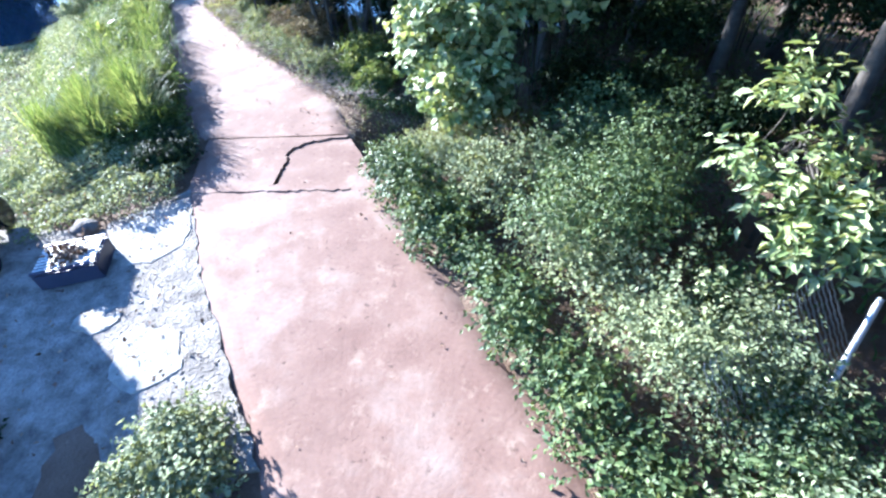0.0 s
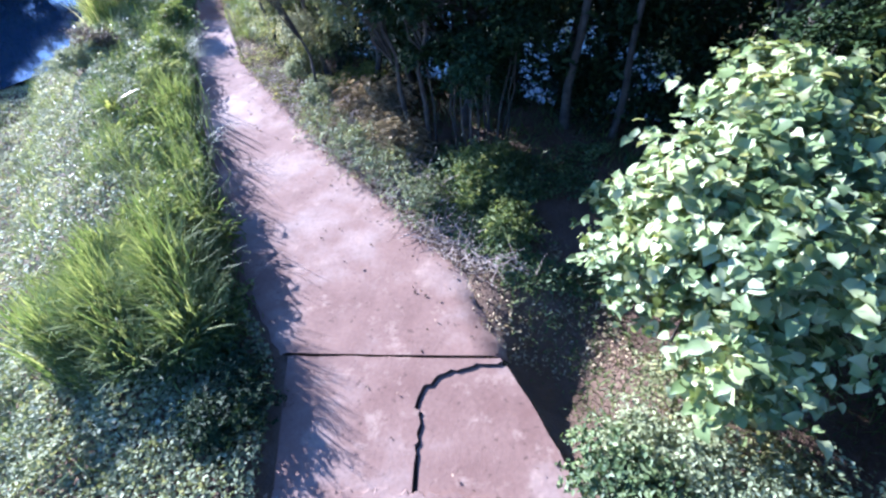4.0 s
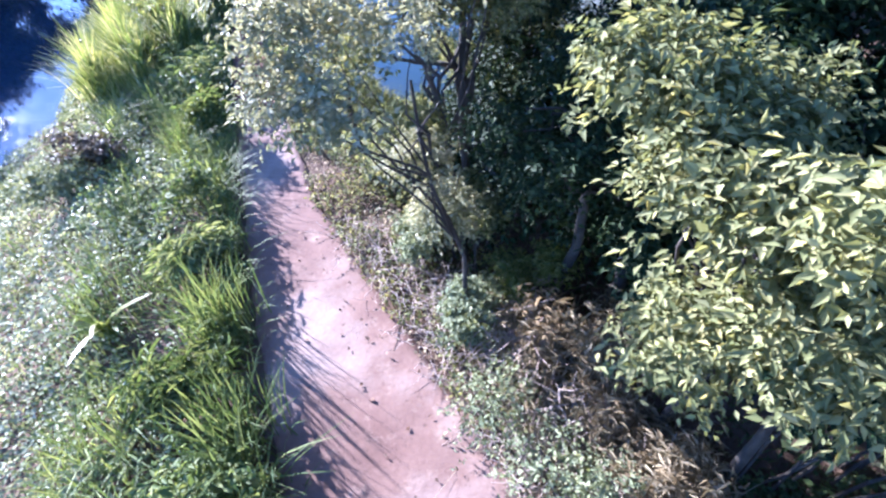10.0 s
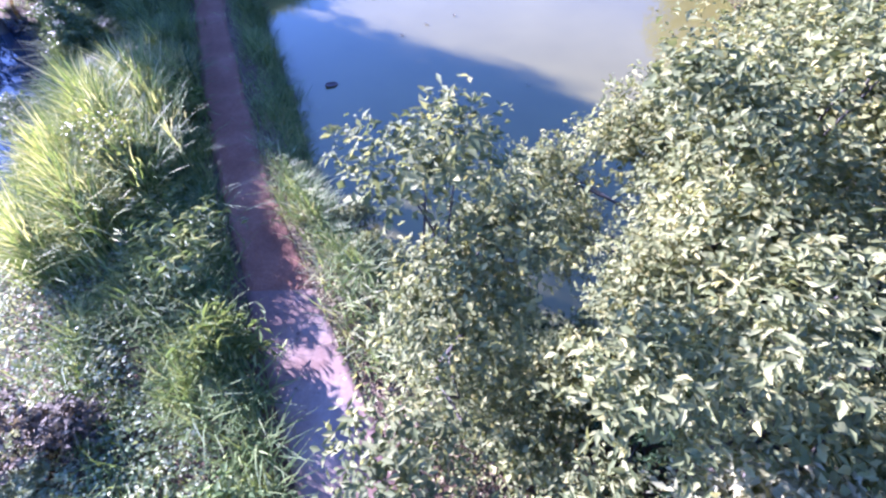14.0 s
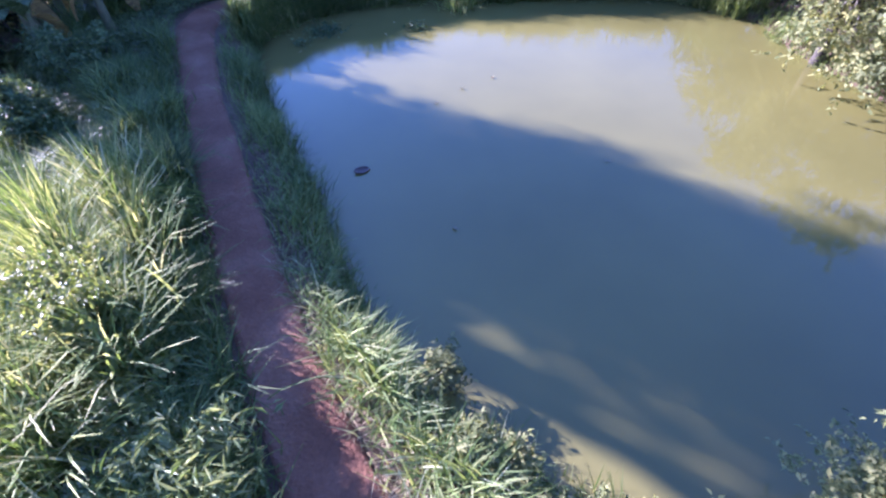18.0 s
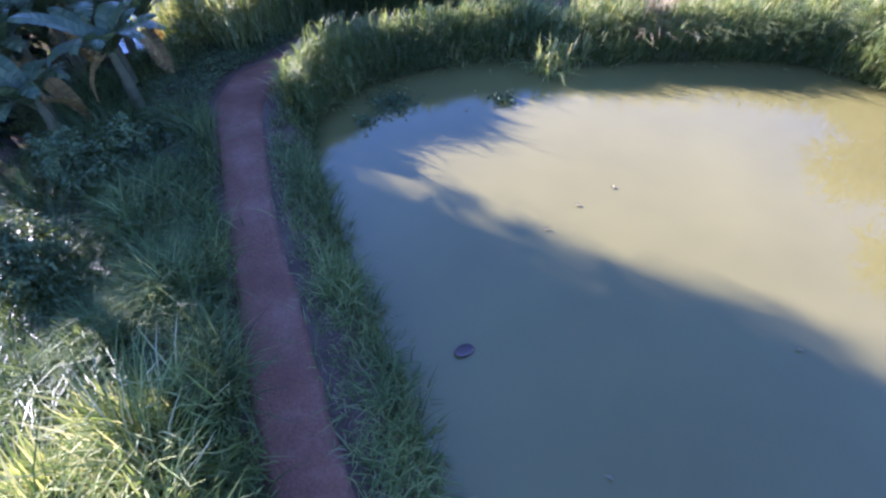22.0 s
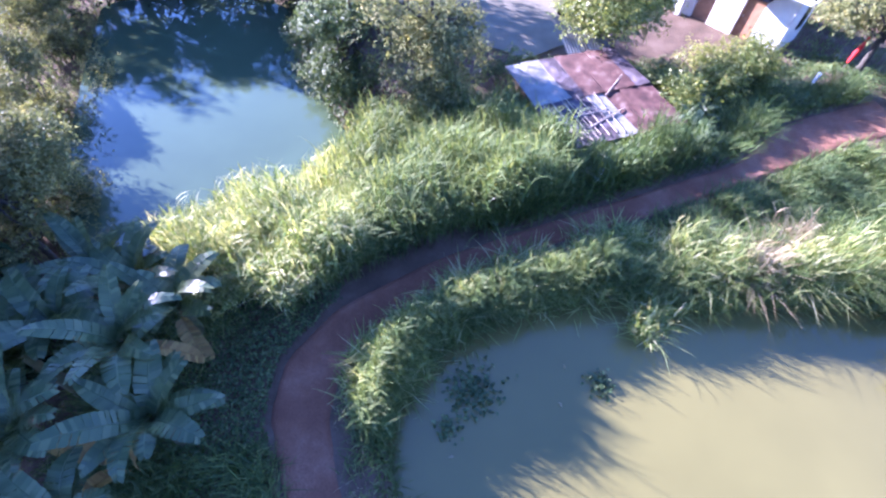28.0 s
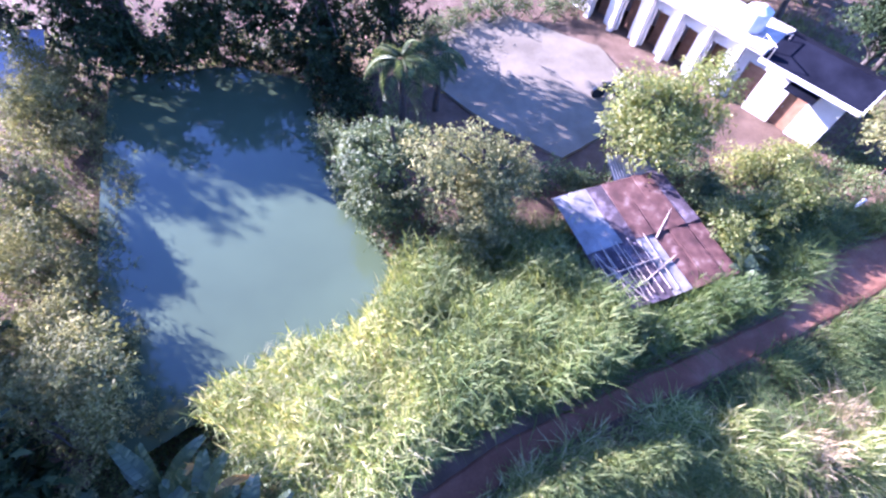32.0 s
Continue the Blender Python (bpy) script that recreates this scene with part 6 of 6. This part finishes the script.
for x in (0.1, SW / 2, SW - 0.1):
    part("post", mesh_np("post", *tube([(x, 0.08, -0.1), (x, 0.08, 1.38)], [0.05, 0.045], 8), M_BARK), shed)
    part("rafter", mesh_np("rafter", *tube([(x, -0.1, 1.42), (x, SD, 1.48)], [0.04, 0.04], 6), M_BARK), shed)
SLOPE = math.atan2(0.06, SD)
FRONT = [M_DULL, M_DULL, M_DULL, M_ZINC, M_RUST, M_RUST, M_RUST]
BACK = [M_ZINC, M_ZINC, M_DULL, M_RUST, M_RUST, M_RUST, M_DULL]
for row in range(2):
    for k in range(7):
        m = FRONT[k] if row == 0 else BACK[k]
        v, q = sheet(0.64, 2.15, 9, random.uniform(-0.02, 0.03))
        ob = part("roof_sheet", mesh_np("roof_sheet", v, q, m, True), shed, "pale zinc sheet" if m is M_ZINC else "")
        ob.location = (0.26 + 0.565 * k + random.uniform(-.03, .03), -0.18 + 1.95 * row, 1.49 + 1.95 * row * math.tan(SLOPE) + 0.018 * (k % 2) + 0.03 * row)
        ob.rotation_euler = (SLOPE, random.uniform(-.02, .02), random.uniform(-.03, .03))
for a, b in (((0.9, 0.4, 1.55), (2.4, 0.9, 1.55)), ((2.2, 1.6, 1.56), (3.3, 2.4, 1.58)), ((0.3, 1.2, 1.55), (0.8, -0.1, 1.54)), ((0.5, 0.2, 1.54), (0.15, 1.7, 1.56))):
    part("roof_batten", mesh_np("roof_batten", *tube([a, b], [0.025, 0.02], 6), M_TWIG), shed, "loose stick weighing the roof down")
for k in range(9):
    x = 0.12 + 0.21 * k + random.uniform(-.05, .05)
    part("roof_batten", mesh_np("roof_batten", *tube([(x, -0.1 + random.uniform(0, .2), 1.535), (x + random.uniform(-.12, .12), 1.8 + random.uniform(-.3, .3), 1.57)], [0.018, 0.014], 5), M_TWIG), shed, "pale stick laid along the roof")
part("roof_batten", mesh_np("roof_batten", *tube([(0.1, 0.95, 1.56), (1.9, 1.0, 1.575)], [0.022, 0.02], 5), M_TWIG), shed, "pale stick laid across the roof")
lean = thing("lean_to_roof", (-6.9, 44.6, -0.9), "blue-grey sheet propped behind the shed", "roof")
for dx in (0, 0.8):
    v, q = sheet(0.86, 1.3, 8)
    ob = part("roof_sheet", mesh_np("roof_sheet", v, q, M_ZINC, True), lean)
    ob.location, ob.rotation_euler = (dx, 0, 1.6), (0.3, 0.1, 0.2)
for dx, dy in ((-0.3, 0.1), (1.1, 0.3), (0.0, 1.2), (1.0, 1.4)):
    part("post", mesh_np("post", *tube([(dx, dy, -0.1), (dx, dy, 1.62 + 0.3 * dy)], [0.04, 0.04], 6), M_BARK), lean)

# ---- house and yard ----
M_WALL = surface("white_render", [(0.3, (0.52, 0.51, 0.48)), (0.7, (0.68, 0.67, 0.64))], 0.8, 20, 0.85, 0.2, 0.01, fine_mix=0.12)
M_ROOF = surface("dark_blue_grey_roofing", [(0.3, (0.006, 0.007, 0.012)), (0.7, (0.014, 0.016, 0.026))], 1.2, 22, 0.95, 0.3, spec=0.03)
M_FLAT = surface("pale_flat_roof", [(0.3, (0.36, 0.34, 0.32)), (0.7, (0.58, 0.55, 0.52))], 1.0, 18, 0.85, 0.3)
M_DOOR = surface("brown_wood_door", [(0.3, (0.22, 0.11, 0.06)), (0.7, (0.34, 0.19, 0.11))], 4, 40, 0.6, 0.3)
M_PORCH = surface("tan_porch_cement", [(0.3, (0.34, 0.22, 0.15)), (0.7, (0.50, 0.36, 0.26))], 1.0, 20, 0.9, 0.3)
M_YARD = surface("dusty_yard_concrete", [(0.3, (0.115, 0.102, 0.07)), (0.7, (0.205, 0.182, 0.13))], 0.6, 18, 0.9, 0.3)
yard = slab("yard", jag([(-13.0, 52.6), (-10.6, 49.6), (-8.0, 47.6), (-6.2, 48.6), (-3.8, 51.4), (-4.6, 54.6), (-8.6, 57.2), (-12.0, 56.0)], 0.5, 0.08), -0.88, 0.3, M_YARD, "")
tagged(yard, "pale dusty concrete yard before the house", "yard", kind="structure")

house = thing("house", (2.5, 47.8, -1.15), "white rendered house with flat and pitched roofs", "house")
house.rotation_euler = (0, 0, radians(125))
# local: +x runs along the front, +y into the yard side is negative: the front faces +y turned outward
HB = 2.55
def wall_run(x0, x1, y, thick, z1, openings, parent, name="wall"):
    """A wall along x with openings (x0, x1, z0, z1) cut through it."""
    xs = sorted({x0, x1, *[o[0] for o in openings], *[o[1] for o in openings]})
    for a, b in zip(xs[:-1], xs[1:]):
        hole = next((o for o in openings if o[0] <= a + 1e-6 and o[1] >= b - 1e-6), None)
        spans = [(0, z1)] if hole is None else [(0, hole[2]), (hole[3], z1)]
        for lo, hi in spans:
            if hi - lo > 0.02:
                part(name, box_mesh((b - a, thick, hi - lo), 0.004), parent, "", M_WALL).location = ((a + b) / 2, y, (lo + hi) / 2)


OPEN = [(1.15, 1.95, 0.05, 1.95), (3.1, 3.9, 0.05, 1.95), (4.9, 5.6, 0.05, 1.95), (6.3, 7.0, 0.05, 1.95), (7.8, 8.5, 0.05, 1.95), (9.3, 10.0, 0.05, 1.95), (10.8, 11.6, 0.05, 1.95)]
wall_run(0, 13, 0, 0.18, HB, OPEN, house)
for k, (a, b, lo, hi) in enumerate(OPEN):
    d = part("door", box_mesh((b - a - 0.02, 0.05, hi - lo - 0.02), 0.01), house, "brown wooden door" if k < 2 else "dark recessed doorway", M_DOOR)
    d.location = ((a + b) / 2, -0.06 if k < 2 else -0.5, (lo + hi) / 2)
    if k < 2:
        part("door_handle", box_mesh((0.03, 0.06, 0.12), 0.006), d, "", M_GALV).location = (0.28, 0.05, 0)
for k in range(6):
    part("column", box_mesh((0.28, 0.28, HB), 0.02), house, "", M_WALL).location = (4.4 + 1.45 * k, 0.3, HB / 2)
for x in (0.09, 12.9):
    part("side_wall", box_mesh((0.18, 1.8, HB), 0.004), house, "", M_WALL).location = (x, -1.0, HB / 2)
part("back_wall", box_mesh((12.6, 0.18, HB), 0.004), house, "", M_WALL).location = (6.5, -1.9, HB / 2)
part("porch_floor", box_mesh((4.6, 2.4, 0.24), 0.02), house, "tan earth-stained porch floor", M_PORCH).location = (0.9, 1.6, -0.02)
part("flat_roof", box_mesh((9.6, 2.6, 0.16), 0.02), house, "pale flat roof with parapet", M_FLAT).location = (8.3, -0.8, HB + 0.08)
part("parapet", box_mesh((9.6, 0.16, 0.28), 0.01), house, "", M_WALL).location = (8.3, 0.5, HB + 0.30)
part("floor", box_mesh((13.2, 2.4, 0.2), 0.01), house, "", M_YARD).location = (6.5, -0.9, -0.06)
bm = bmesh.new()
prof = [(0.55, HB - 0.12), (0.55, HB - 0.02), (-0.9, HB + 0.5), (-2.4, HB - 0.02), (-2.4, HB - 0.12), (-0.9, HB + 0.4)]
ends = [[bm.verts.new((x, y, z)) for y, z in prof] for x in (-0.45, 3.5)]
for i in range(6):
    bm.faces.new((ends[0][i], ends[0][(i + 1) % 6], ends[1][(i + 1) % 6], ends[1][i]))
bm.faces.new(ends[0][::-1])
bm.faces.new(ends[1])
bmesh.ops.recalc_face_normals(bm, faces=bm.faces)
part("pitched_roof", bm, house, "dark blue-grey pitched roof", M_ROOF)
bm = bmesh.new()
for x in (0.0, 3.3):
    f = [bm.verts.new((x + dx, y, z)) for dx in (0, 0.18) for y, z in ((0.05, HB - 0.05), (-0.9, HB + 0.38), (-1.95, HB - 0.05))]
    bm.faces.new(f[:3]), bm.faces.new(f[3:])
    for i in range(3):
        bm.faces.new((f[i], f[(i + 1) % 3], f[3 + (i + 1) % 3], f[3 + i]))
bmesh.ops.recalc_face_normals(bm, faces=bm.faces)
part("gable", bm, house, "", M_WALL)
for x in (-0.48,):
    for a, b in (((x, 0.6, HB - 0.08), (x, -0.9, HB + 0.49)), ((x, -0.9, HB + 0.49), (x, -2.45, HB - 0.08))):
        d = Vector(b) - Vector(a)
        ob = part("fascia", box_mesh((0.06, d.length, 0.16), 0.01), house, "white fascia board", M_WHITE)
        ob.location = (Vector(a) + Vector(b)) / 2
        ob.rotation_euler = (math.atan2(d.z, abs(d.y)) * (-1 if d.y < 0 else 1), 0, 0)
part("fascia", box_mesh((4.0, 0.06, 0.18), 0.01), house, "white fascia board", M_WHITE).location = (1.55, 0.6, HB - 0.07)
part("window_shutter", box_mesh((0.05, 0.5, 0.9), 0.01), house, "dark side window", M_GLASS).location = (-0.02, -1.2, 1.3)
part("awning", box_mesh((1.2, 0.7, 0.05), 0.01), house, "grey awning over the door", M_ROOF).location = (1.55, 0.42, 2.05)
M_TANK = plain("pale_blue_tank", (0.62, 0.66, 0.70), 0.4)
tank = thing("water_tank", Vector((2.5, 47.8, -1.15)) + Matrix.Rotation(radians(125), 3, "Z") @ Vector((4.8, -0.6, HB + 0.16)), "pale blue water tank on the flat roof", "tank")
bm = bmesh.new()
bmesh.ops.create_cone(bm, cap_ends=True, segments=28, radius1=0.5, radius2=0.5, depth=0.7, matrix=Matrix.Translation((0, 0, 0.4)))
bmesh.ops.create_cone(bm, cap_ends=True, segments=28, radius1=0.5, radius2=0.15, depth=0.18, matrix=Matrix.Translation((0, 0, 0.84)))
part("barrel", bm, tank, "", M_TANK)
part("stand", box_mesh((1.0, 1.0, 0.06)), tank, "", M_GALV).location = (0, 0, 0.03)
rack = thing("roof_rail", Vector((2.5, 47.8, -1.15)) + Matrix.Rotation(radians(125), 3, "Z") @ Vector((3.9, 0.3, HB + 0.16)), "pale pipe rail and frame on the roof", "rail")
for a, b in (((0, 0, 0), (0, 0, 0.5)), ((0, 0, 0.5), (1.1, 0, 0.5)), ((1.1, 0, 0), (1.1, 0, 0.5)), ((0, -0.8, 0), (0, -0.8, 0.5)), ((0, 0, 0.5), (0, -0.8, 0.5))):
    part("pipe", mesh_np("pipe", *tube([a, b], [0.02, 0.02], 8), M_GALV, True), rack)
pole = thing("flag_pole", (4.0, 45.9, -1.1), "leaning pole wrapped in red cloth by the house", "pole")
part("shaft", mesh_np("shaft", *tube([(0, 0, -0.1), (0.2, 0.05, 1.9)], [0.03, 0.025], 8), M_BARK, True), pole)
part("cloth", mesh_np("cloth", *tube([(0.08, 0.02, 0.8), (0.14, 0.04, 1.2), (0.19, 0.05, 1.8)], [0.05, 0.1, 0.04], 8), M_RED, True), pole, "red cloth")
bench = thing("motorbike", (-5.2, 51.0, -0.93), "small dark motorbike parked in the yard", "motorbike")
for dx in (-0.5, 0.5):
    bm = bmesh.new()
    bmesh.ops.create_cone(bm, cap_ends=True, segments=18, radius1=0.28, radius2=0.28, depth=0.09, matrix=Matrix.Rotation(radians(90), 4, "X"))
    part("wheel", bm, bench, "", M_GLASS).location = (dx, 0, 0.28)
part("frame", box_mesh((0.8, 0.16, 0.3), 0.05), bench, "", M_NAVY).location = (0, 0, 0.5)
part("seat", box_mesh((0.6, 0.22, 0.1), 0.04), bench, "", M_GLASS).location = (-0.15, 0, 0.72)
part("handlebar", mesh_np("handlebar", *tube([(0.4, -0.3, 0.95), (0.45, 0, 0.9), (0.4, 0.3, 0.95)], [0.02, 0.02, 0.02], 6), M_GALV), bench)
part("fork", mesh_np("fork", *tube([(0.5, 0, 0.28), (0.42, 0, 0.92)], [0.03, 0.03], 6), M_GALV), bench)
M_TARP = plain("pale_blue_tarpaulin", (0.45, 0.52, 0.68), 0.5)
tarp = thing("tarpaulin", (-28.6, 53.0, -1.2), "pale blue tarpaulin hung between poles", "tarpaulin")
tv, tq = sheet(2.0, 2.6, 3, 0.3)
ob = part("sheet", mesh_np("sheet", tv, tq, M_TARP, True), tarp)
ob.location, ob.rotation_euler = (0, -1.2, 0.3), (0.6, 0.1, 0.2)
for dx in (-0.9, 0.9):
    part("pole", mesh_np("pole", *tube([(dx, 0.9, -0.2), (dx, 0.9, 2.0)], [0.04, 0.04], 6), M_BARK), tarp)
